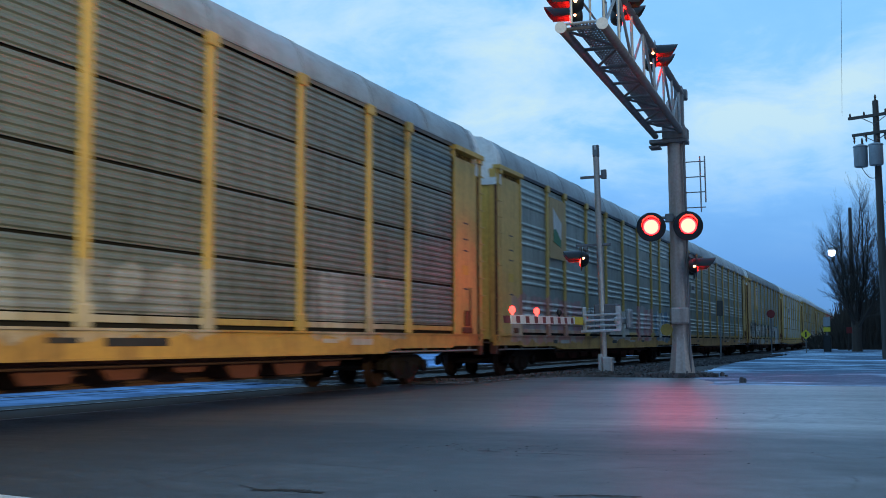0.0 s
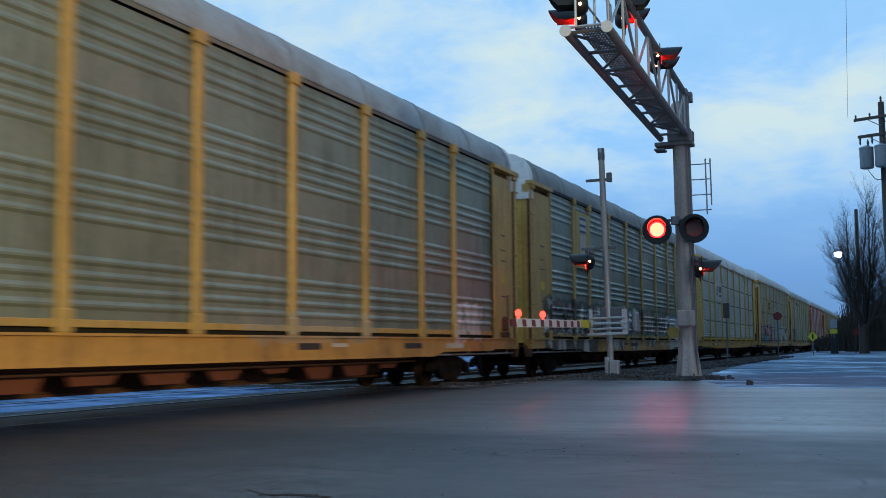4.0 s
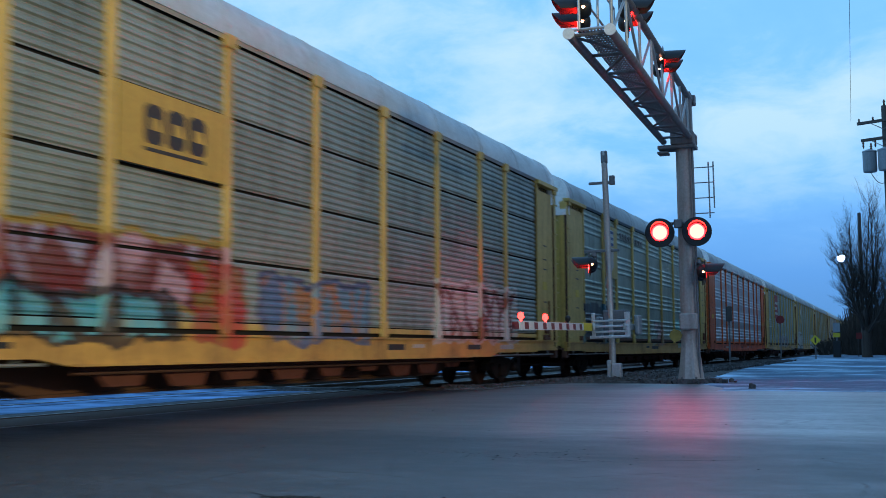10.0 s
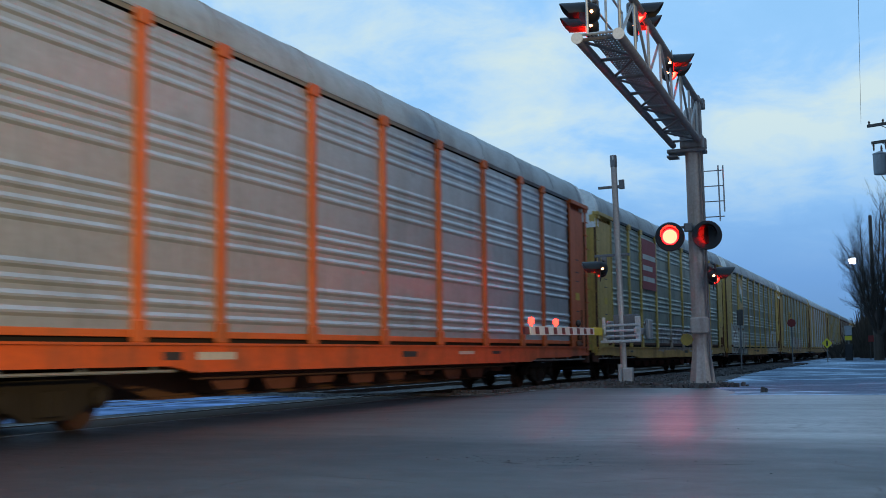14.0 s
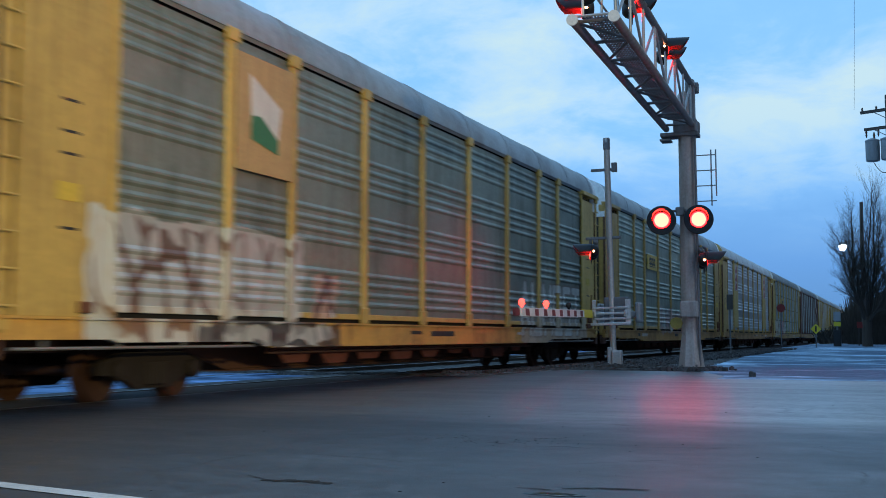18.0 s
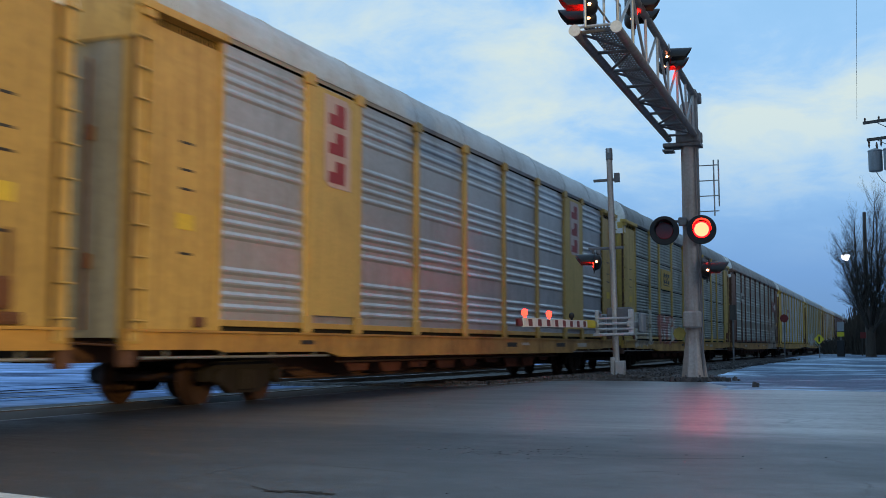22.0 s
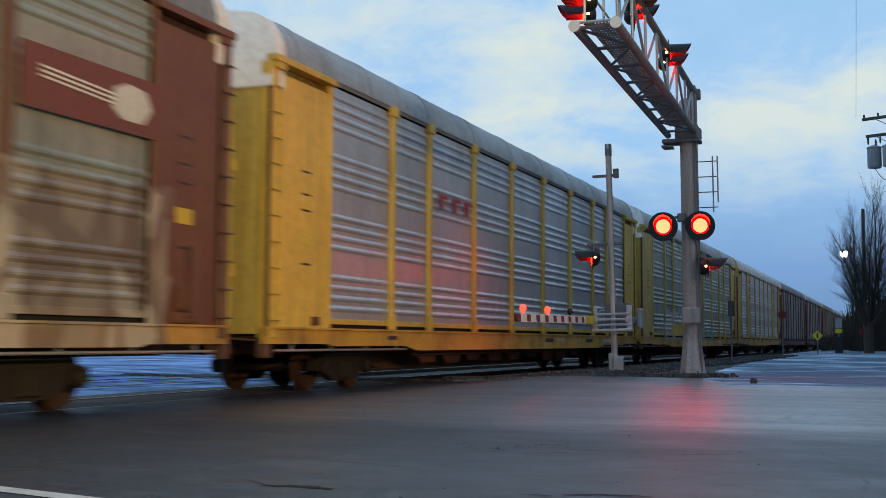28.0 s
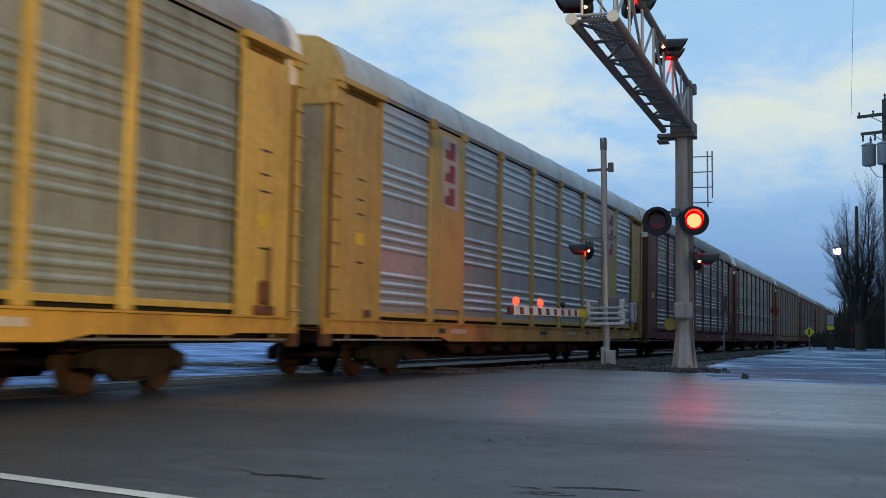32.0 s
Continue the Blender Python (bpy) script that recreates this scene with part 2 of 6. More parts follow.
def sprayed(t, co, under, y0, y1, z0, z1, one, two, line, seed=0.0, cell=1.0, rim=None, amount=0.93, stroke=0.055):
    """Spray paint in bubble shapes with drawn outlines and a rim, between y0 and y1 and z0 and z1, over the colour under it."""
    sep = t.nodes.new("ShaderNodeSeparateXYZ")
    t.links.new(co, sep.inputs[0])
    lump = noise_tex(t, mapped(t, co, (0.0, 1.0, 0.6), (seed, seed, seed)), 1.5, 3, 0.5)
    sway = mathn(t, "MULTIPLY", mathn(t, "SUBTRACT", lump, 0.5), 1.1)
    def edge(value, low, high):
        a = t.nodes.new("ShaderNodeMapRange")
        a.inputs["From Min"].default_value, a.inputs["From Max"].default_value = low, high
        t.links.new(value, a.inputs["Value"])
        return a.outputs[0]
    yy, zz = mathn(t, "ADD", sep.outputs[1], sway), mathn(t, "ADD", sep.outputs[2], mathn(t, "MULTIPLY", sway, 0.5))
    box = mathn(t, "MINIMUM", edge(yy, y0, y0 + 0.3), edge(yy, y1, y1 - 0.3))
    box = mathn(t, "MINIMUM", box, mathn(t, "MINIMUM", edge(zz, z0 - 0.12, z0 + 0.10), edge(zz, z1 + 0.05, z1 - 0.25)))
    vec = mapped(t, co, (0.0, 1.0 / cell, 0.55 / cell), (seed, seed * 3.1, seed * 1.7))
    warp = t.nodes.new("ShaderNodeTexNoise")
    warp.inputs["Scale"].default_value = 2.2
    t.links.new(vec, warp.inputs["Vector"])
    vec = mixc(t, 0.25, vec, warp.outputs["Color"])
    edges = t.nodes.new("ShaderNodeTexVoronoi")
    edges.feature = "DISTANCE_TO_EDGE"
    edges.inputs["Scale"].default_value = 1.6
    t.links.new(vec, edges.inputs["Vector"])
    cells = t.nodes.new("ShaderNodeTexVoronoi")
    cells.inputs["Scale"].default_value = 1.6
    t.links.new(vec, cells.inputs["Vector"])
    pick = t.nodes.new("ShaderNodeSeparateColor")
    t.links.new(cells.outputs["Color"], pick.inputs[0])
    fill = mixc(t, ramp(t, mathn(t, "ADD", mathn(t, "MULTIPLY", pick.outputs[0], 0.6), mathn(t, "MULTIPLY", lump, 0.4)), [(0.42, 0.0), (0.56, 1.0)]), one, two)
    drawn = ramp(t, edges.outputs["Distance"], [(stroke, 1.0), (stroke + 0.035, 0.0)])
    drawn = mathn(t, "MULTIPLY", drawn, ramp(t, pick.outputs[1], [(0.15, 0.35), (0.3, 1.0)]))
    fill = mixc(t, drawn, fill, line)
    if rim is not None:
        fill = mixc(t, ramp(t, box, [(0.45, 1.0), (0.6, 0.0)]), fill, rim)
    thin = ramp(t, noise_tex(t, co, 3.0, 4, 0.6), [(0.3, 0.75), (0.6, 1.0)])
    cover = mathn(t, "MULTIPLY", mathn(t, "MULTIPLY", ramp(t, box, [(0.12, 0.0), (0.22, 1.0)]), thin), amount, clamp=True)
    return mixc(t, cover, under, fill)


STROKES = {
    "A": ((0, 0, 0.4, 1), (0.4, 1, 0.8, 0), (0.15, 0.38, 0.65, 0.38)), "L": ((0, 1, 0, 0), (0, 0, 0.7, 0)),
    "M": ((0, 0, 0, 1), (0, 1, 0.4, 0.4), (0.4, 0.4, 0.8, 1), (0.8, 1, 0.8, 0)), "O": ((0, 0, 0, 1), (0, 1, 0.75, 1), (0.75, 1, 0.75, 0), (0.75, 0, 0, 0)),
    "S": ((0.75, 1, 0.05, 1), (0.05, 1, 0.05, 0.52), (0.05, 0.52, 0.75, 0.52), (0.75, 0.52, 0.75, 0), (0.75, 0, 0.05, 0)), "T": ((0, 1, 0.8, 1), (0.4, 1, 0.4, 0)),
}


def lettered(t, co, under, word, y0, y1, z0, z1, fill, rim, width=0.10):
    """Big sprayed capitals in broad strokes with a dark rim, between y0 and y1 and z0 and z1."""
    sep = t.nodes.new("ShaderNodeSeparateXYZ")
    t.links.new(co, sep.inputs[0])
    y, z = sep.outputs[1], sep.outputs[2]
    cell, near = (y1 - y0) / len(word), None
    for k, letter in enumerate(word):
        for a, b, c, d in STROKES[letter]:
            ya, za, yb, zb = (y0 + (k + 0.1 + a * 0.88) * cell, z0 + b * (z1 - z0), y0 + (k + 0.1 + c * 0.88) * cell, z0 + d * (z1 - z0))
            ly, lz = yb - ya, zb - za
            span = ly * ly + lz * lz
            py, pz = mathn(t, "SUBTRACT", y, ya), mathn(t, "SUBTRACT", z, za)
            u = mathn(t, "MULTIPLY_ADD", pz, lz / span, mathn(t, "MULTIPLY", py, ly / span), clamp=True)
            qy, qz = mathn(t, "MULTIPLY_ADD", u, -ly, py), mathn(t, "MULTIPLY_ADD", u, -lz, pz)
            far = mathn(t, "SQRT", mathn(t, "MULTIPLY_ADD", qy, qy, mathn(t, "MULTIPLY", qz, qz)))
            near = far if near is None else mathn(t, "MINIMUM", near, far)
    thin = ramp(t, noise_tex(t, co, 3.0, 4, 0.6), [(0.3, 0.7), (0.6, 0.96)])
    dark = mathn(t, "MULTIPLY", ramp(t, near, [(width * 1.45, 1.0), (width * 1.7, 0.0)]), 0.6)
    body = mathn(t, "MULTIPLY", ramp(t, near, [(width, 1.0), (width * 1.15, 0.0)]), thin)
    return mixc(t, body, mixc(t, dark, under, rim), fill)


def plain(name, colour, rough=0.5, metal=0.0, grain=30.0, amount=0.18):
    m, t, bsdf = start(name)
    co = t.nodes.new("ShaderNodeTexCoord").outputs["Object"]
    fine = noise_tex(t, co, grain, 4, 0.6)
    big = noise_tex(t, co, 1.7, 4, 0.6)
    both = mathn(t, "ADD", mathn(t, "MULTIPLY", fine, 0.5), mathn(t, "MULTIPLY", big, 0.5))
    t.links.new(mixc(t, 1.0, colour, ramp(t, both, [(0.3, 1.0 - amount), (0.7, 1.0 + amount)]), "MULTIPLY"), bsdf.inputs["Base Color"])
    bsdf.inputs["Roughness"].default_value, bsdf.inputs["Metallic"].default_value = rough, metal
    bump(t, bsdf, fine, 0.12, 0.003)
    return m


def glow(name, colour, strength):
    m, t, bsdf = start(name)
    bsdf.inputs["Base Color"].default_value = (*colour, 1)
    bsdf.inputs["Emission Color"].default_value = (*colour, 1)
    bsdf.inputs["Emission Strength"].default_value = strength
    return m


def asphalt():
    """Old road surface, damp in places, with aggregate, patches, drawn cracks and painted shade by the train."""
    m, t, bsdf = start("asphalt")
    co = t.nodes.new("ShaderNodeTexCoord").outputs["Object"]
    big = noise_tex(t, mapped(t, co, (0.5, 0.6, 1)), 0.8, 6, 0.65)
    mid = noise_tex(t, co, 7.0, 6, 0.7)
    fine = noise_tex(t, co, 70.0, 3, 0.7)
    stone = t.nodes.new("ShaderNodeTexVoronoi")
    stone.inputs["Scale"].default_value = 85.0
    t.links.new(co, stone.inputs["Vector"])
    # the far lane is worn smooth and damp, the near one is coarser and duller
    sep = t.nodes.new("ShaderNodeSeparateXYZ")
    t.links.new(co, sep.inputs[0])
    lane = mathn(t, "ADD", sep.outputs[1], mathn(t, "MULTIPLY", noise_tex(t, mapped(t, co, (0.25, 0.8, 1), (2, 9, 0)), 1.0, 5, 0.6), 3.0))
    smooth = ramp(t, mathn(t, "MULTIPLY", lane, 0.04), [(0.49, 0.0), (0.57, 1.0)], True)
    open_sky = mathn(t, "ADD", mathn(t, "MULTIPLY", sep.outputs[0], 0.1), 0.9, clamp=True)
    polish = mathn(t, "MULTIPLY", smooth, mathn(t, "ADD", mathn(t, "MULTIPLY", open_sky, 0.55), 0.45))
    shade = ramp(t, big, [(0.3, (0.040, 0.048, 0.059)), (0.5, (0.060, 0.070, 0.083)), (0.72, (0.094, 0.106, 0.122))])
    shade = mixc(t, polish, shade, ramp(t, big, [(0.3, (0.11, 0.105, 0.11)), (0.7, (0.17, 0.163, 0.17))]))
    shade = mixc(t, 1.0, shade, ramp(t, mid, [(0.34, 0.6), (0.66, 1.4)]), "MULTIPLY")
    shade = mixc(t, 1.0, shade, ramp(t, fine, [(0.25, 0.35), (0.75, 1.7)]), "MULTIPLY")
    # shade beside the train is painted in: darker towards it, paler away
    shade = mixc(t, 1.0, shade, ramp(t, open_sky, [(0.0, 0.30), (1.0, 1.5)]), "MULTIPLY")
    crack = t.nodes.new("ShaderNodeTexVoronoi")
    crack.feature = "DISTANCE_TO_EDGE"
    crack.inputs["Scale"].default_value = 0.42
    warp = t.nodes.new("ShaderNodeTexNoise")
    warp.inputs["Scale"].default_value, warp.inputs["Detail"].default_value = 1.8, 6
    t.links.new(co, warp.inputs["Vector"])
    t.links.new(mixc(t, 0.25, co, warp.outputs["Color"]), crack.inputs["Vector"])
    line = ramp(t, crack.outputs["Distance"], [(0.0, 1.0), (0.006, 0.0)])
    line = mathn(t, "MULTIPLY", line, ramp(t, big, [(0.52, 0.0), (0.6, 1.0)]))
    shade = mixc(t, mathn(t, "MULTIPLY", line, 0.8), shade, (0.02, 0.02, 0.02))
    t.links.new(shade, bsdf.inputs["Base Color"])
    damp = ramp(t, noise_tex(t, mapped(t, co, (0.6, 0.9, 1), (5, 2, 0)), 1.0, 6, 0.65), [(0.38, 0.48), (0.66, 0.62)])
    coarse = mathn(t, "ADD", damp, mathn(t, "MULTIPLY", mathn(t, "SUBTRACT", mathn(t, "ADD", mid, fine), 1.0), 0.45), clamp=True)
    streaks = ramp(t, noise_tex(t, mapped(t, co, (0.12, 1.6, 1), (1, 4, 0)), 1.0, 4, 0.6), [(0.35, 0.27), (0.65, 0.40)])
    t.links.new(mixc(t, polish, coarse, streaks), bsdf.inputs["Roughness"])
    height = mathn(t, "ADD", mathn(t, "MULTIPLY", stone.outputs["Distance"], 0.6), mathn(t, "MULTIPLY", fine, 0.5))
    height = mathn(t, "SUBTRACT", height, mathn(t, "MULTIPLY", line, 1.5))
    t.links.new(ramp(t, polish, [(0.0, 0.28), (1.0, 0.6)]), bsdf.inputs["Specular IOR Level"])
    height = mathn(t, "MULTIPLY", height, mathn(t, "SUBTRACT", 1.0, mathn(t, "MULTIPLY", polish, 0.72)))
    bump(t, bsdf, height, 0.38, 0.007)
    return m


def snowy(name, cover, under=(0.05, 0.055, 0.06), snow=(0.62, 0.65, 0.70)):
    """Old snow and ice over dark wet ground. cover: how much of it lies."""
    m, t, bsdf = start(name)
    co = t.nodes.new("ShaderNodeTexCoord").outputs["Object"]
    patch = noise_tex(t, mapped(t, co, (0.16, 0.10, 1)), 1.0, 7, 0.62, 0.6)
    small = noise_tex(t, co, 1.4, 6, 0.65)
    fine = noise_tex(t, co, 24.0, 4, 0.7)
    streak = noise_tex(t, mapped(t, co, (0.30, 0.50, 1), (7, 3, 0)), 1.0, 6, 0.62)
    both = mathn(t, "ADD", mathn(t, "MULTIPLY", patch, 0.45), mathn(t, "ADD", mathn(t, "MULTIPLY", streak, 0.32), mathn(t, "MULTIPLY", small, 0.23)))
    lies = ramp(t, both, [(0.62 - 0.35 * cover, 0.0), (0.74 - 0.35 * cover, 1.0)], True)
    wet = mixc(t, 1.0, under, ramp(t, fine, [(0.3, 0.7), (0.7, 1.4)]), "MULTIPLY")
    t.links.new(mixc(t, lies, wet, mixc(t, 1.0, snow, ramp(t, streak, [(0.36, 0.6), (0.52, 0.95), (0.60, 1.25), (0.66, 1.7)]), "MULTIPLY")), bsdf.inputs["Base Color"])
    t.links.new(ramp(t, lies, [(0.0, 0.36), (1.0, 0.85)]), bsdf.inputs["Roughness"])
    bsdf.inputs["Specular IOR Level"].default_value = 0.0
    bump(t, bsdf, mathn(t, "ADD", lies, mathn(t, "MULTIPLY", fine, 0.4)), 0.4, 0.03)
    return m


def gravel(name, light, dark, scale=16.0):
    m, t, bsdf = start(name)
    co = t.nodes.new("ShaderNodeTexCoord").outputs["Object"]
    v = t.nodes.new("ShaderNodeTexVoronoi")
    v.inputs["Scale"].default_value = scale
    t.links.new(co, v.inputs["Vector"])
    pick = t.nodes.new("ShaderNodeSeparateColor")
    t.links.new(v.outputs["Color"], pick.inputs[0])
    big = noise_tex(t, co, 0.5, 5, 0.6)
    shade = mixc(t, pick.outputs[0], dark, light)
    t.links.new(mixc(t, 1.0, shade, ramp(t, big, [(0.3, 0.7), (0.7, 1.25)]), "MULTIPLY"), bsdf.inputs["Base Color"])
    bsdf.inputs["Roughness"].default_value = 0.9
    bump(t, bsdf, v.outputs["Distance"], 0.9, 0.03)
    return m


ASPHALT = asphalt()
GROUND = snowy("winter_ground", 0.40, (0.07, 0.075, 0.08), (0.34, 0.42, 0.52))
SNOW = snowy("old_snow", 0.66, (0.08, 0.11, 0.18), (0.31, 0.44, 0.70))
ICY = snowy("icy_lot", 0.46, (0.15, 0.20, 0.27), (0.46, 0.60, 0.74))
BALLAST = gravel("ballast", (0.10, 0.095, 0.09), (0.03, 0.028, 0.027))
STONE = plain("ballast_stone", (0.075, 0.07, 0.068), 0.9, 0, 20, 0.5)
LINE = coat("road_paint", (0.72, 0.72, 0.70), (0.12, 0.12, 0.12), 0.55, 0.6, 0, 40, 0.1)
RAIL = plain("rail_steel", (0.16, 0.12, 0.10), 0.5, 0.6)
RAIL_TOP = plain("rail_head", (0.30, 0.30, 0.31), 0.42, 1.0)
TIE = plain("tie_wood", (0.05, 0.04, 0.033), 0.85, 0, 12, 0.4)
PANEL_RUBBER = plain("crossing_panel", (0.05, 0.05, 0.05), 0.7, 0, 25, 0.3)
GALV = coat("galvanised_steel", (0.42, 0.43, 0.44), (0.2, 0.17, 0.14), 0.4, 0.45, 0.55, 25, 0.6)
GALV_DARK = coat("weathered_steel", (0.20, 0.20, 0.21), (0.1, 0.06, 0.04), 0.5, 0.5, 0.4, 25, 0.6)
TRUSS = coat("truss_steel", (0.24, 0.225, 0.22), (0.14, 0.10, 0.085), 0.5, 0.5, 0.3, 18, 0.7)
MAST = coat("mast_paint", (0.46, 0.41, 0.38), (0.22, 0.15, 0.11), 0.5, 0.5, 0.3, 18, 0.7)
ALU = coat("aluminium", (0.60, 0.60, 0.60), (0.3, 0.28, 0.26), 0.35, 0.4, 0.7, 25, 0.5)
BLACK = plain("black_enamel", (0.012, 0.012, 0.013), 0.45)
WHITE = plain("white_sheeting", (0.78, 0.77, 0.74), 0.45)
RED = plain("red_sheeting", (0.20, 0.022, 0.02), 0.6)
DARKRED = plain("dark_lens", (0.22, 0.012, 0.010), 0.12)
STRIPE = plain("faded_stripe", (0.20, 0.035, 0.03), 0.5)
YELLOW = plain("yellow_sheeting", (0.75, 0.60, 0.03), 0.5)
CONCRETE = plain("concrete", (0.34, 0.33, 0.31), 0.85, 0, 18, 0.25)
WOODPOLE = coat("pole_wood", (0.10, 0.085, 0.075), (0.04, 0.035, 0.03), 0.5, 0.85, 0, 30, 0.9)
GREY_TANK = coat("tank_paint", (0.34, 0.36, 0.38), (0.2, 0.18, 0.16), 0.4, 0.45, 0.1, 20, 0.6)
CERAMIC = plain("brown_glaze", (0.10, 0.05, 0.03), 0.2)
WIRE = plain("wire", (0.02, 0.02, 0.02), 0.6)
BARK = coat("bark", (0.085, 0.065, 0.05), (0.03, 0.025, 0.02), 0.6, 0.9, 0, 18, 0.7, relief=0.6)
TWIG = plain("twigs", (0.055, 0.045, 0.038), 0.9)
BRUSH = plain("winter_brush", (0.05, 0.042, 0.033), 0.95, 0, 9, 0.4)
SMALL_RED = glow("arm_lamp_red", (1.0, 0.012, 0.006), 16.0)
LAMP_WHITE = glow("street_lamp_glow", (0.95, 0.97, 1.0), 30.0)
TIP_GLOW = glow("peephole_glow", (1.0, 0.30, 0.12), 14.0)
WHEEL = coat("wheel_steel", (0.06, 0.028, 0.017), (0.05, 0.035, 0.03), 0.5, 0.6, 0.3, 20, 0.2)
TRUCK = coat("truck_casting", (0.020, 0.014, 0.011), (0.012, 0.010, 0.009), 0.5, 0.75, 0.1, 20, 0.3)
UNDER = coat("underframe_steel", (0.11, 0.05, 0.032), (0.04, 0.03, 0.025), 0.5, 0.8, 0.0, 15, 0.4)
RUSTRED = coat("rust_brown_paint", (0.16, 0.05, 0.03), (0.05, 0.03, 0.025), 0.5, 0.75, 0.0, 15, 0.4)
SLOT_SHADE = plain("slot_shade", (0.008, 0.008, 0.008), 0.95)
PLATE = coat("plate_dull", (0.34, 0.26, 0.05), (0.1, 0.08, 0.05), 0.5, 0.6, 0, 20, 0.5)
LATCH = coat("latch_rust", (0.15, 0.06, 0.03), (0.04, 0.03, 0.025), 0.6, 0.8, 0.0, 15, 0.3)
HOOD = coat("hood_white", (0.84, 0.84, 0.82), (0.5, 0.48, 0.42), 0.3, 0.5, 0.0, 10, 0.6, 4.0)
ROOFS = {
    "white": coat("roof_white", (0.76, 0.78, 0.78), (0.38, 0.36, 0.33), 0.3, 0.5, 0.0, 10, 0.6, 4.0),
    "grey": coat("roof_grey", (0.38, 0.405, 0.42), (0.14, 0.12, 0.10), 0.5, 0.5, 0.35, 10, 0.4, 1.0),
    "pale": coat("roof_pale", (0.56, 0.58, 0.59), (0.25, 0.22, 0.18), 0.4, 0.5, 0.3, 10, 0.4, 2.0),
    "dull": coat("roof_dull", (0.25, 0.26, 0.26), (0.10, 0.08, 0.06), 0.5, 0.55, 0.3, 10, 0.4, 3.0),
}

# ---------------------------------------------------------------- the ground, the road and the tracks
TRACK_X = -10.8     # centre of the line that the train runs on
TRACK2_X = -15.1    # centre of the line behind it


def ease(v, a, b):
    k = min(1.0, max(0.0, (v - a) / (b - a)))
    return k * k * (3 - 2 * k)


def level(x, y):
    """The lie of the land: the road climbs a little towards the signals, the track bed is sunk beyond the road."""
    z = 0.17 * ease(y, 10, 23) * ease(x, -9.0, -6.4)
    z += 0.55 * ease(y, 60, 160) * ease(x, -8.0, -4.0)
    bed = ease(x, -20, -17.5) * (1 - ease(x, -8.8, -6.6)) * ease(y, 24.6, 26.6)
    return z - 0.16 * bed


def sheet(name, xs, ys, lift, material, parent=None, rough=0.0):
    s = Shape()
    for y in ys:
        for x in xs:
            s.v.append((x, y, level(x, y) + lift + (noise.noise((x * 2.1, y * 2.1, 0.3)) * rough if rough else 0.0)))
    n = len(xs)
    s.f = [(j * n + i, j * n + i + 1, j * n + n + i + 1, j * n + n + i) for j in range(len(ys) - 1) for i in range(n - 1)]
    return part(name, s, material, parent, smooth=True)


def steps(*spans):
    out = []
    for a, b, d in spans:
        k = max(1, round((b - a) / d))
        out += [a + (b - a) * i / k for i in range(k)]
    return out + [spans[-1][1]]


GX = steps((-2500, -300, 550), (-300, -40, 26), (-40, -22, 3), (-22, -5, 0.5), (-5, 30, 2.5), (30, 300, 27), (300, 2500, 550))
GY = steps((-300, -30, 45), (-30, 8, 4), (8, 30, 1.0), (30, 70, 4), (70, 170, 10), (170, 600, 43), (600, 4000, 680))
tagged(sheet("ground", GX, GY, -0.06, GROUND), "snow-dusted dark winter ground reaching the horizon", "ground", kind="structure")

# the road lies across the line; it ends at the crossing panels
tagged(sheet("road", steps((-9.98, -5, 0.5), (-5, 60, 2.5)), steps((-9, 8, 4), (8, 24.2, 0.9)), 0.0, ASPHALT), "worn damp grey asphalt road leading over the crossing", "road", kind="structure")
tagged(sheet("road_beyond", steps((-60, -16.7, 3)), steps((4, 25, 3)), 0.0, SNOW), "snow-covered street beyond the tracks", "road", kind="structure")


def lot_edge(y):
    return -2.9 - 1.3 * ease(y, 21, 26) - 0.062 * max(0.0, y - 27) + 0.2 * noise.noise((0, y * 0.9, 0))


def lot_sheet():
    """The lot beside the line: its edge bends away from the road and follows the ballast."""
    s = Shape()
    ys = steps((20.6, 30, 0.45), (30, 60, 2), (60, 150, 6))
    n = 30
    for y in ys:
        left = lot_edge(y)
        for i in range(n):
            x = left + (46 - left) * (i / (n - 1)) ** 1.8
            s.v.append((x, y + (0.18 * noise.noise((x * 0.8, 3, 0)) if y == ys[0] else 0.0), level(x, y) + 0.010))
    s.f = [(j * n + i, j * n + i + 1, j * n + n + i + 1, j * n + n + i) for j in range(len(ys) - 1) for i in range(n - 1)]
    for row in ([i for i in range(n)], [j * n for j in range(len(ys))]):
        k = len(s.v)
        s.v += [(s.v[i][0] - 0.05, s.v[i][1] - 0.06, s.v[i][2] - 0.03) for i in row]
        s.f += [(k + i, k + i + 1, row[i + 1], row[i]) for i in range(len(row) - 1)]
    return s


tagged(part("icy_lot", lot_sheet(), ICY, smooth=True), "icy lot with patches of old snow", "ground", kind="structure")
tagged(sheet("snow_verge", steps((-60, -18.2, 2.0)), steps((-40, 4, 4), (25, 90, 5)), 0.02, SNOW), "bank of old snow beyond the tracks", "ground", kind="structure")


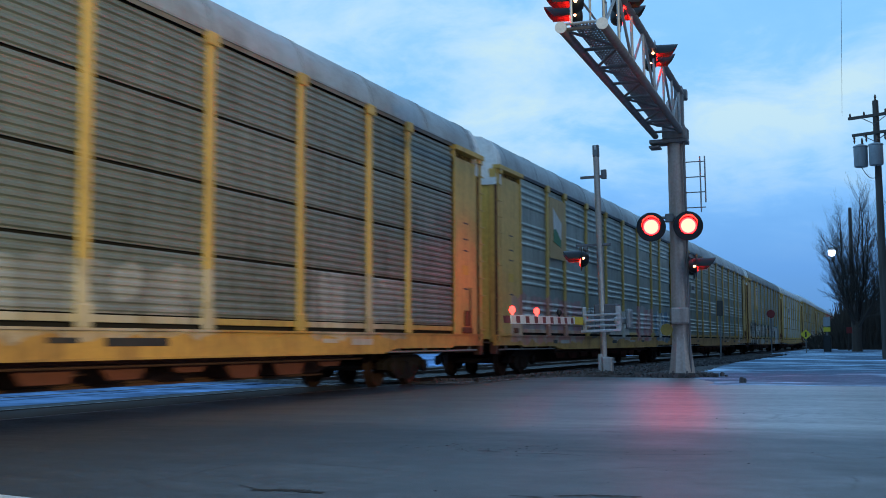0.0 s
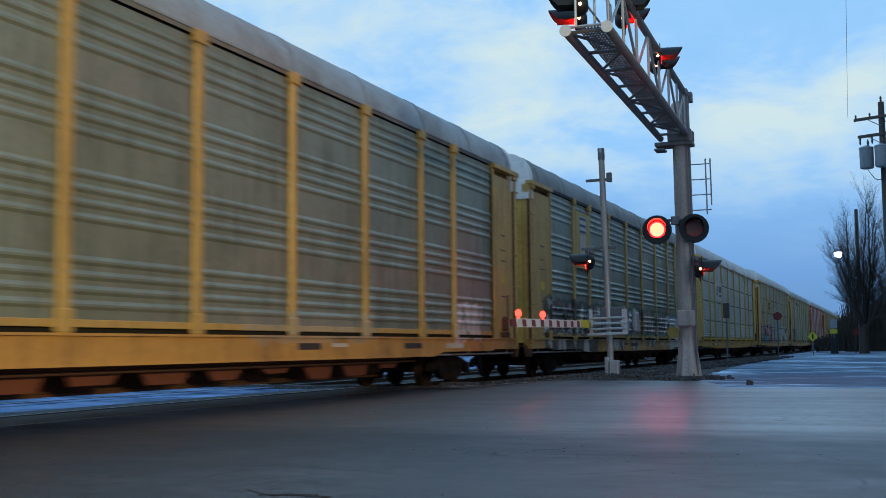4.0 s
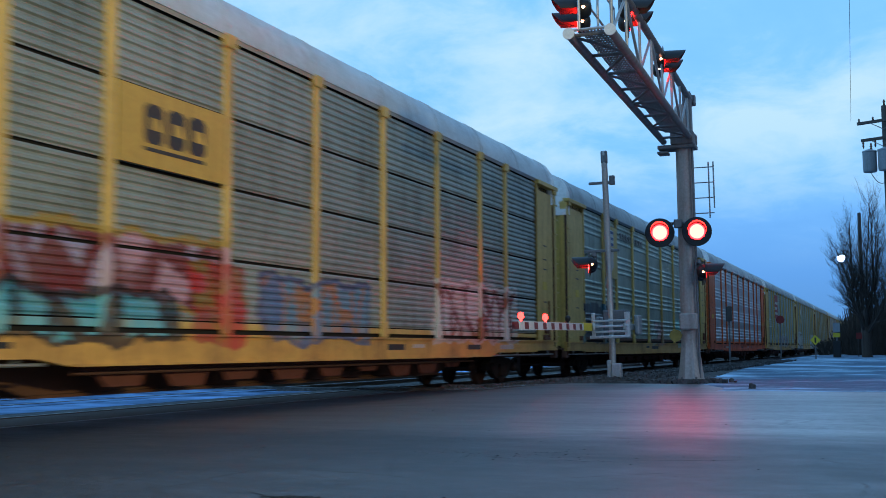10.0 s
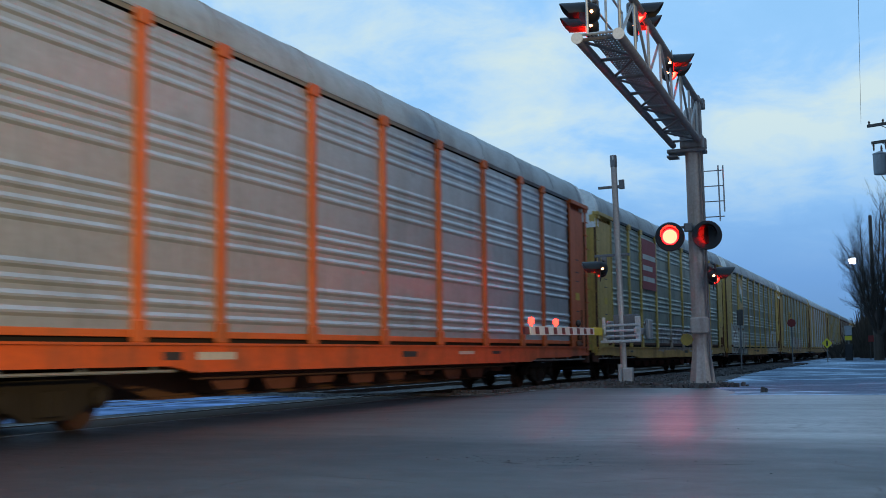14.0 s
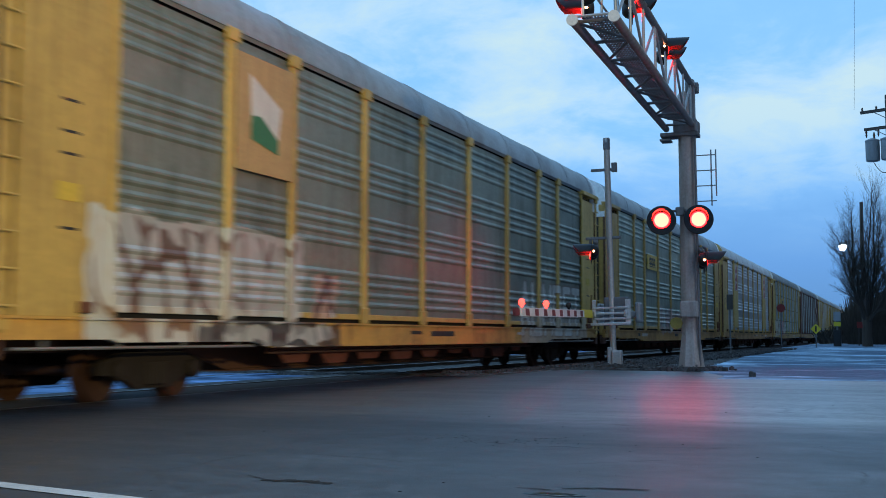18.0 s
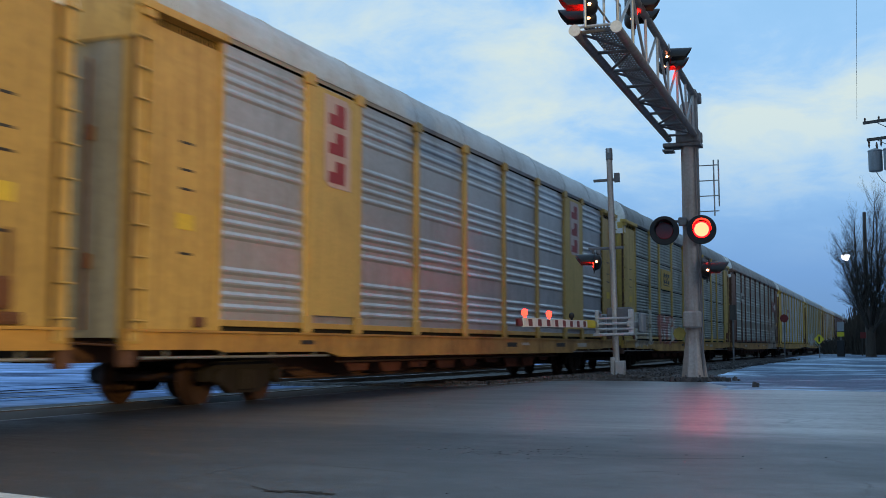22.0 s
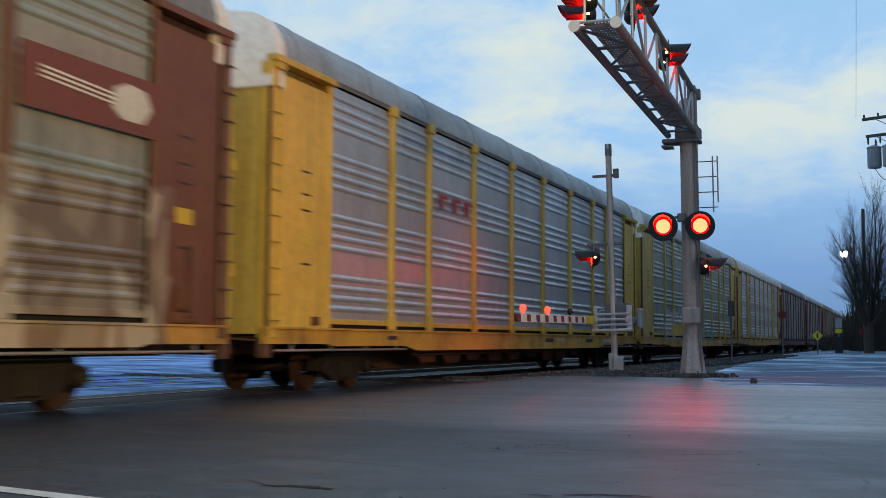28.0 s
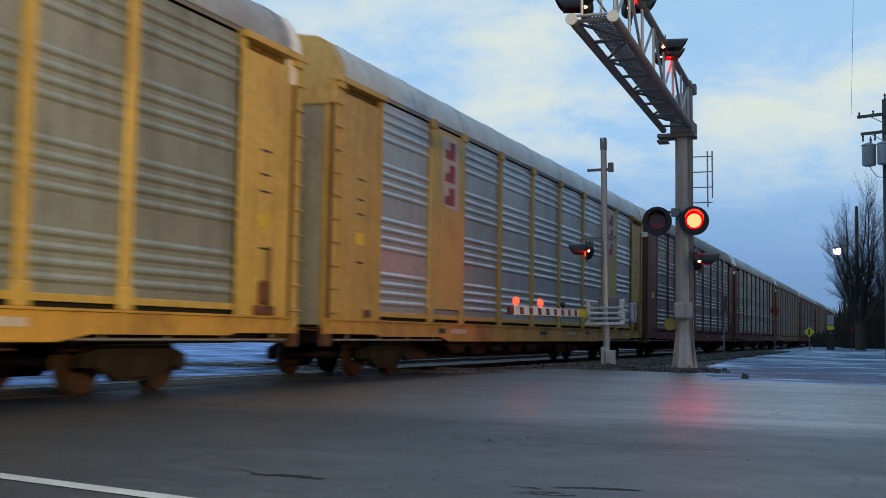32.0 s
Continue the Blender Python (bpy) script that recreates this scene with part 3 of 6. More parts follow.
def ballast_sheet():
    """The stone bed of the tracks, from the snow beyond them to the edge of the lot."""
    s = Shape()
    ys = steps((24.3, 60, 0.35), (60, 150, 3), (150, 900, 60))
    n = 50
    for y in ys:
        right = max(-9.0, lot_edge(y)) + 0.12 if y < 115 else -9.0
        for i in range(n):
            x = -18.2 + (right + 18.2) * i / (n - 1)
            s.v.append((x, y, level(x, y) + (0.015 if i > n - 3 else 0.045) + noise.noise((x * 2.1, y * 2.1, 0.3)) * 0.05))
    s.f = [(j * n + i, j * n + i + 1, j * n + n + i + 1, j * n + n + i) for j in range(len(ys) - 1) for i in range(n - 1)]
    k = len(s.v)
    s.v += [(s.v[i][0], s.v[i][1] - 0.12, s.v[i][2] - 0.12) for i in range(n)]
    s.f += [(k + i, k + i + 1, i + 1, i) for i in range(n - 1)]
    return s


tagged(part("ballast_bed", ballast_sheet(), BALLAST, smooth=True), "dark ballast bed of the railway", "ballast", kind="structure")

line = Shape()
for i in range(40):
    x0, x1 = -9.0 + i * 0.8, -9.0 + (i + 1) * 0.8
    ya, yb = 5.56 - 0.207 * (x0 + 4.95), 5.56 - 0.207 * (x1 + 4.95)
    line.poly([(x0, ya - 0.08, 0.005), (x1, yb - 0.08, 0.005), (x1, yb + 0.08, 0.005), (x0, ya + 0.08, 0.005)])
tagged(part("edge_line", line, LINE), "worn white edge line on the road", "road marking", kind="structure")
stop = Shape()
stop.poly([(x, y, level(x, y) + 0.006) for x, y in ((-9.6, 23.7), (-6.9, 23.95), (-6.9, 24.1), (-9.6, 23.85))])
tagged(part("stop_line", stop, LINE), "faded white line by the crossing", "road marking", kind="structure")


def rail_section(x):
    """The outline of a rail about x, its head at z = 0."""
    half = [(0.035, -0.004), (0.036, -0.03), (0.012, -0.045), (0.012, -0.135), (0.07, -0.155), (0.07, -0.172)]
    return [(x + a, z) for a, z in half] + [(x - a, z) for a, z in reversed(half)]


def railway(name, x, label, cover):
    t = thing(name, label, "railway track", pose(x, 0, 0), kind="structure")
    for side in (-0.755, 0.755):
        r = part("rail", Shape().drawn(rail_section(side), -120, 900), RAIL, t)
        part("rail_head", Shape().box(side - 0.034, side + 0.034, -120, 900, -0.004, 0.001), RAIL_TOP, r, "polished running surface")
    tie = Shape().box(-1.28, 1.28, -0.115, 0.115, -0.34, -0.172, 0.015).mesh("tie")
    for i in range(130):
        ob = part("tie", tie, TIE, t)
        ob.location = (random.uniform(-0.03, 0.03), 24.8 + i * 0.52, random.uniform(-0.008, 0.008))
    slab = Shape().box(-0.67, 0.67, 0, 2.38, -0.2, -0.012, 0.012).mesh("panel")
    edge = Shape().box(0.83, 1.42, 0, 2.38, -0.2, -0.008, 0.012).mesh("edge_panel")
    for i in range(9):
        for k, me in enumerate((slab, edge)):
            ob = part("crossing_panel", me, cover, t)
            ob.location = (0, 4.0 + i * 2.4, 0)
        ob = part("crossing_panel", edge, cover, t)
        ob.location, ob.rotation_euler = (0, 4.0 + i * 2.4 + 2.38, 0), (0, 0, math.pi)
    return t


railway("railway_track", TRACK_X, "main line with polished rails through the crossing", PANEL_RUBBER)
railway("railway_track", TRACK2_X, "second line behind the first with snow on its crossing panels", SNOW)
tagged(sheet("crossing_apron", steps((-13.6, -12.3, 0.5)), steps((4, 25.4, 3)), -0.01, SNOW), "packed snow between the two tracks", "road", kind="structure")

stones = Shape()
for i in range(5200):
    x, y = random.uniform(-9.6, -5.0), 24.5 + 40 * random.random() ** 1.7
    r, z = random.uniform(0.025, 0.055), level(x, y) + 0.055
    m = Matrix.Translation((x, y, z)) @ Euler([random.uniform(0, 6) for _ in range(3)]).to_matrix().to_4x4()
    stones.box(-r, r, -r * 0.8, r * 0.8, -r * 0.6, r * 0.6, 0, m)
for i in range(420):
    a, d = random.uniform(0, math.tau), 0.34 + abs(random.gauss(0, 0.16))
    x, y = -4.07 + d * math.cos(a) * 1.2, 24.75 + d * math.sin(a)
    r = random.uniform(0.02, 0.06)
    m = Matrix.Translation((x, y, level(x, y) + r * 0.5)) @ Euler([random.uniform(0, 6) for _ in range(3)]).to_matrix().to_4x4()
    stones.box(-r, r, -r * 0.8, r * 0.8, -r * 0.6, r * 0.6, 0, m)
tagged(part("ballast_stones", stones, STONE), "loose dark ballast stones beside the track", "ballast", kind="stuff")

# ---------------------------------------------------------------- the train
PITCH, SPEED, LEAD = 28.6, 13.7077, -1.174   # metres from coupling to coupling, metres a second, the first coupling's place at 0 s
MID = PITCH / 2
SILL, TOP = 1.11, 5.45                     # top of the side sill, eaves
POSTS = [MID + d for d in (-8.99, -7.05, -4.26, -1.41, 1.41, 4.26, 7.05, 8.99)]
BAY = [MID - 11.67] + POSTS + [MID + 11.67]
MESHES = {}
WHEELS = {-0.875: [], 0.875: []}   # the wheelsets by their place in the truck


def shared(key, build):
    """The mesh of that key, built once."""
    if key not in MESHES:
        MESHES[key] = build().mesh(key[0])
        if len(key) > 1 and key[-1] == "round":
            MESHES[key].shade_smooth()
            MESHES[key].set_sharp_from_angle(angle=radians(38))
    return MESHES[key]


def corrugated(y0, y1, z0, z1, pitch, depth, x=1.575, side=1):
    """A sheet with level ribs between y0 and y1."""
    s = Shape()
    n = max(2, round((z1 - z0) / pitch))
    p = (z1 - z0) / n
    outline = []
    for i in range(n):
        z = z0 + i * p
        outline += [(x - depth, z), (x - depth, z + 0.20 * p), (x, z + 0.40 * p), (x, z + 0.74 * p)]
    outline.append((x - depth, z1))
    s.v = [(side * a, y, b) for y in (y0, y1) for a, b in outline]
    k = len(outline)
    s.f = [(i, i + 1, k + i + 1, k + i) for i in range(k - 1)]
    return s


def ribbed(y0, y1, z0, z1, x=1.575, depth=0.027):
    """A sheet with level ribs in groups of four and plain bands between them."""
    s = Shape()
    outline = [(x - depth, z0)]
    for g in range(4):
        for i in range(4):
            z = 1.40 + g * 1.075 + i * 0.182
            if z + 0.13 < z1:
                outline += [(x - depth, z), (x, z + 0.04), (x, z + 0.07), (x - depth, z + 0.12)]
    outline.append((x - depth, z1))
    s.v = [(a, y, b) for y in (y0, y1) for a, b in outline]
    k = len(outline)
    s.f = [(i, i + 1, k + i + 1, k + i) for i in range(k - 1)]
    return s


def latch(y):
    """The rusty lock case of the end doors, low on the end panel."""
    return Shape().box(1.59, 1.68, y - 0.16, y + 0.16, 1.30, 1.66, 0.05)


def sill_shape(side=1):
    """The side sill: deep between the trucks, cut up over them."""
    s = Shape()
    low = [(0.46, 0.84), (2.6, 0.84), (2.75, 0.80), (6.0, 0.80), (6.5, 0.72), (PITCH - 6.5, 0.72), (PITCH - 6.0, 0.80), (PITCH - 2.75, 0.80), (PITCH - 2.6, 0.84), (PITCH - 0.64, 0.84)]
    for (ya, za), (yb, zb) in zip(low, low[1:]):
        n = len(s.v)
        s.v += [(side * x, y, z) for y, zl in ((ya, za), (yb, zb)) for x, z in ((1.50, zl), (1.60, zl), (1.60, SILL), (1.50, SILL))]
        s.f += [(n + i, n + (i + 1) % 4, n + 4 + (i + 1) % 4, n + 4 + i) for i in range(4)]
    n = len(s.v)
    s.f += [(0, 1, 2, 3), (n - 1, n - 2, n - 3, n - 4)]
    return s


def sill_flange(side=1):
    return Shape().box(side * 1.5, side * 1.64, 6.6, PITCH - 6.6, 0.705, 0.735).box(side * 1.5, side * 1.635, 0.47, PITCH - 0.65, SILL - 0.03, SILL + 0.004)


def post_shape(at):
    """A hat-section post with a foot and a head plate."""
    s = Shape()
    s.drawn([(1.56, -0.11), (1.58, -0.11), (1.622, -0.08), (1.622, 0.08), (1.58, 0.11), (1.56, 0.11)], SILL, TOP - 0.03)
    s.v = [(x, z, y) for x, y, z in s.v]
    s.box(1.56, 1.632, -0.15, 0.15, SILL + 0.004, SILL + 0.30, 0.02)
    s.box(1.56, 1.655, -0.17, 0.17, TOP - 0.14, TOP + 0.06, 0.02)
    s.v = [(x, y + at, z) for x, y, z in s.v]
    return s


ROOF_HALF = [(0.6, 6.32), (1.15, 6.23), (1.38, 6.10), (1.53, 5.88), (1.60, 5.66), (1.615, 5.48)]
ROOF_LINE = [(-x, z) for x, z in reversed(ROOF_HALF)] + [(0, 6.34)] + ROOF_HALF


def roof_shape():
    inner = [(x * 0.975, z - 0.05) for x, z in reversed(ROOF_LINE)]
    s = Shape().drawn(ROOF_LINE + inner, 0.90, PITCH - 1.10)
    return s


def roof_ribs():
    """Standing seams over the roof and the rain lip along the eaves."""
    s = Shape()
    for i in range(10):
        y = 1.4 + i * (PITCH - 2.8) / 9
        out = [(x * 1.004, z + 0.012) for x, z in ROOF_LINE]
        s.drawn(out + [(x * 0.99, z - 0.01) for x, z in reversed(ROOF_LINE)], y - 0.035, y + 0.035)
    for side in (-1, 1):
        s.box(side * 1.56, side * 1.635, 0.9, PITCH - 1.1, TOP + 0.03, TOP + 0.065)
    return s


END, TAILEND = 0.50, 0.68   # the faces of the leading and trailing end doors, from the couplings
DOOR_TOP = 4.95     # where the end doors meet the hood


def end_wall(y):
    """The leaves of the end door: a plate folded into shallow upright waves."""
    s = Shape()
    n = 24
    way = 1 if y < MID else -1
    front = [(-1.52 + 3.04 * i / n, y - way * 0.045 * (0.5 - 0.5 * math.cos(i * math.tau / 6))) for i in range(n + 1)]
    k = n + 1
    s.v = [(x, d, z) for z in (1.0, DOOR_TOP) for x, d in front] + [(x, y + way * 0.06, z) for z in (1.0, DOOR_TOP) for x, d in front]
    s.f = [(i, i + 1, k + i + 1, k + i) for i in range(n)] + [(2 * k + i, 2 * k + i + 1, 3 * k + i + 1, 3 * k + i) for i in range(n)]
    s.f += [(i, i + 1, 2 * k + i + 1, 2 * k + i) for i in range(n)] + [(k + i, k + i + 1, 3 * k + i + 1, 3 * k + i) for i in range(n)]
    s.f += [(0, k, 3 * k, 2 * k), (n, k + n, 3 * k + n, 2 * k + n)]
    return s


def end_panel(y0, y1, side=1):
    """The plain plate of the side next to the end, with a folded edge and a recess under its ledge."""
    s = Shape()
    s.box(side * 1.53, side * 1.60, y0, y1, SILL, TOP - 0.24, 0.012)
    s.box(side * 1.44, side * 1.50, y0, y1, TOP - 0.26, TOP + 0.03)
    s.box(side * 1.53, side * 1.625, y1 - 0.10 if y0 < MID else y0, y1 if y0 < MID else y0 + 0.10, SILL, TOP - 0.10, 0.012)
    return s


def ledge(y0, y1, side=1):
    """The jutting ledge over the end panel and the corner post, with its gusset."""
    s = Shape().box(side * 1.50, side * 1.70, y0, y1, TOP - 0.09, TOP + 0.02, 0.012)
    m = 0.30 if y0 < MID else -0.30
    a = y0 + 0.06 if y0 < MID else y1 - 0.06
    s.box(side * 1.55, side * 1.68, min(a, a + m), max(a, a + m), TOP - 0.20, TOP - 0.088, 0.01)
    return s


def corner_post(y, side=1):
    return Shape().box(side * 1.38, side * 1.625, y - 0.12, y + 0.12, 0.92, TOP - 0.08, 0.035)


def rung():
    """A grab rung on two short stand-offs, about its middle."""
    s = Shape().tube((1.665, -0.13, 0), (1.665, 0.13, 0), 0.014, n=6)
    for d in (-0.13, 0.13):
        s.box(1.60, 1.675, d - 0.012, d + 0.012, -0.012, 0.012)
    return s


def lock_rod():
    return Shape().tube((0, -0.09, 1.1), (0, -0.09, 4.7), 0.022, n=6).box(-0.05, 0.05, -0.10, 0.0, 1.9, 2.1, 0.01).box(-0.05, 0.05, -0.10, 0.0, 3.6, 3.8, 0.01)


def end_hood(y0, y1):
    """The pale upper part of the end doors, under the roof."""
    s = Shape()
    outline = [(x, z + 0.004) for x, z in ROOF_LINE] + [(1.6, DOOR_TOP), (-1.6, DOOR_TOP)]
    far = abs(y1 - y0) > 0 and y1 < y0
    way = -1 if far else 1
    k = len(outline)
    s.v = [(x, y0 + way * (z - DOOR_TOP) * 0.16, z) for x, z in outline] + [(x, y1, z) for x, z in outline]
    s.f = [(i, (i + 1) % k, k + (i + 1) % k, k + i) for i in range(k)] + [tuple(range(k)), tuple(range(2 * k - 1, k - 1, -1))]
    return s


def underframe():
    s = Shape()
    n = len(s.v)
    low = [(0.6, 0.66), (5.9, 0.66), (7.2, 0.32), (PITCH - 7.2, 0.32), (PITCH - 5.9, 0.66), (PITCH - 0.6, 0.66)]
    for (ya, za), (yb, zb) in zip(low, low[1:]):
        n = len(s.v)
        s.v += [(x, y, z) for y, zl in ((ya, za), (yb, zb)) for x, z in ((-0.42, zl), (0.42, zl), (0.42, 1.0), (-0.42, 1.0))]
        s.f += [(n + i, n + (i + 1) % 4, n + 4 + (i + 1) % 4, n + 4 + i) for i in range(4)]
    s.box(-0.55, 0.55, 7.2, PITCH - 7.2, 0.30, 0.34)
    s.box(-1.48, 1.48, 0.7, PITCH - 0.7, 0.94, 1.02)
    for i in range(13):
        y = 7.0 + i * (PITCH - 14) / 12
        s.box(-1.5, 1.5, y - 0.08, y + 0.08, 0.70, 0.95)
    return s


def skirt(side=1):
    """Slanting gusset plates that hang under the sill, of uneven depth."""
    s = Shape()
    rnd = random.Random(17)
    for i in range(9):
        y, low = 7.4 + i * 1.55, rnd.uniform(0.36, 0.50)
        edge = [(y, 0.72), (y + 1.3, 0.72), (y + rnd.uniform(0.95, 1.15), low), (y + rnd.uniform(0.2, 0.4), low)]
        n = len(s.v)
        s.v += [(side * x, a, z) for x in (1.16, 1.20) for a, z in edge]
        s.f += [(n, n + 1, n + 2, n + 3), (n + 7, n + 6, n + 5, n + 4)] + [(n + k, n + (k + 1) % 4, n + 4 + (k + 1) % 4, n + 4 + k) for k in range(4)]
    s.box(side * 1.12, side * 1.24, 7.2, PITCH - 7.2, 0.64, 0.70)
    return s


def coupler(y, way):
    s = Shape()
    s.box(-0.11, 0.11, min(y, y + way * 0.75), max(y, y + way * 0.75), 0.74, 0.96, 0.03)
    s.box(-0.2, 0.16, min(y - way * 0.08, y + way * 0.2), max(y - way * 0.08, y + way * 0.2), 0.68, 1.02, 0.05)
    return s


def truck_frame():
    """The cast side frames and the bolster of a truck, about its middle."""
    s = Shape()
    for side in (-1, 1):
        x0, x1 = side * 0.92, side * 1.08
        lo, hi = min(x0, x1), max(x0, x1)
        outline = [(-1.15, 0.52), (-0.7, 0.66), (0.7, 0.66), (1.15, 0.52), (1.15, 0.36), (0.8, 0.36), (0.42, 0.16), (-0.42, 0.16), (-0.8, 0.36), (-1.15, 0.36)]
        n = len(s.v)
        s.v += [(x, y, z) for x in (lo, hi) for y, z in outline]
        k = len(outline)
        s.f += [(n + i, n + (i + 1) % k, n + k + (i + 1) % k, n + k + i) for i in range(k)]
        s.f += [tuple(range(n, n + k)), tuple(range(n + 2 * k - 1, n + k - 1, -1))]
        for y in (-0.875, 0.875):
            s.lathe([(0.02, 0), (0.13, 0.02), (0.13, 0.12), (0.07, 0.15)] if side > 0 else [(0.07, -0.15), (0.13, -0.12), (0.13, -0.02), (0.02, 0)], (side * 1.06, y, 0.42), "x", 12)
        for y in (-0.16, 0, 0.16):
            s.lathe([(0.075, 0.22), (0.075, 0.52)], (side * 1.1, y, 0), "z", 8)
    s.box(-1.05, 1.05, -0.22, 0.22, 0.46, 0.74, 0.04)
    return s


def wheelset():
    """Two wheels with flanges on an axle, about the axle's middle."""
    s = Shape()
    s.tube((-1.0, 0, 0), (1.0, 0, 0), 0.08, n=10)
    for side in (-1, 1):
        rings = [(0.14, -0.09), (0.15, -0.02), (0.30, 0.0), (0.36, 0.04), (0.415, 0.05), (0.42, -0.055), (0.445, -0.065), (0.445, -0.09), (0.36, -0.09), (0.30, -0.04), (0.14, -0.09)]
        s.lathe([(r, side * h) for r, h in rings], (side * 0.755, 0, 0), "x", 28, caps=False)
    return s


def brake_gear():
    s = Shape()
    s.lathe([(0.2, -0.5), (0.24, -0.45), (0.24, 0.45), (0.2, 0.5)], (0.75, MID + 2.0, 0.72), "y", 14)
    s.box(0.5, 1.0, MID - 1.2, MID - 0.6, 0.5, 0.85, 0.03)
    s.tube((1.3, 7, 0.62), (1.3, PITCH - 7, 0.62), 0.025, n=6)
    return s


def train_line(y0, y1):
    """The pipe and its hangers under the sill beside a truck."""
    s = Shape().tube((1.52, y0, 0.735), (1.52, y1, 0.735), 0.022, n=6)
    for i in range(4):
        y = y0 + (y1 - y0) * (0.1 + 0.27 * i)
        s.box(1.50, 1.54, y - 0.02, y + 0.02, 0.73, 0.86)
    return s


FRAMES = {"yellow": (0.62, 0.425, 0.105), "amber": (0.56, 0.365, 0.105), "orange": (0.62, 0.12, 0.018), "brown": (0.14, 0.055, 0.035), "gold": (0.72, 0.48, 0.075), "rust": (0.36, 0.15, 0.04), "maroon": (0.15, 0.03, 0.03)}
SIDES = {"grey": (0.345, 0.385, 0.345), "dull": (0.245, 0.258, 0.255), "silver": (0.54, 0.56, 0.59), "tan": (0.345, 0.39, 0.31), "green": (0.315, 0.37, 0.315), "steel": (0.52, 0.545, 0.52), "umber": (0.272, 0.305, 0.25), "ash": (0.25, 0.285, 0.26)}
ENDS = {"yellow": (0.62, 0.45, 0.07), "olive": (0.60, 0.46, 0.11), "dark": (0.05, 0.045, 0.04), "orange": (0.50, 0.12, 0.02), "grey": (0.32, 0.33, 0.32)}
WHT, BLU, GRN, PNK, BLK, TEAL, REDC = (0.62, 0.62, 0.58), (0.16, 0.30, 0.42), (0.10, 0.20, 0.12), (0.55, 0.22, 0.22), (0.03, 0.03, 0.03), (0.20, 0.50, 0.42), (0.50, 0.05, 0.04)


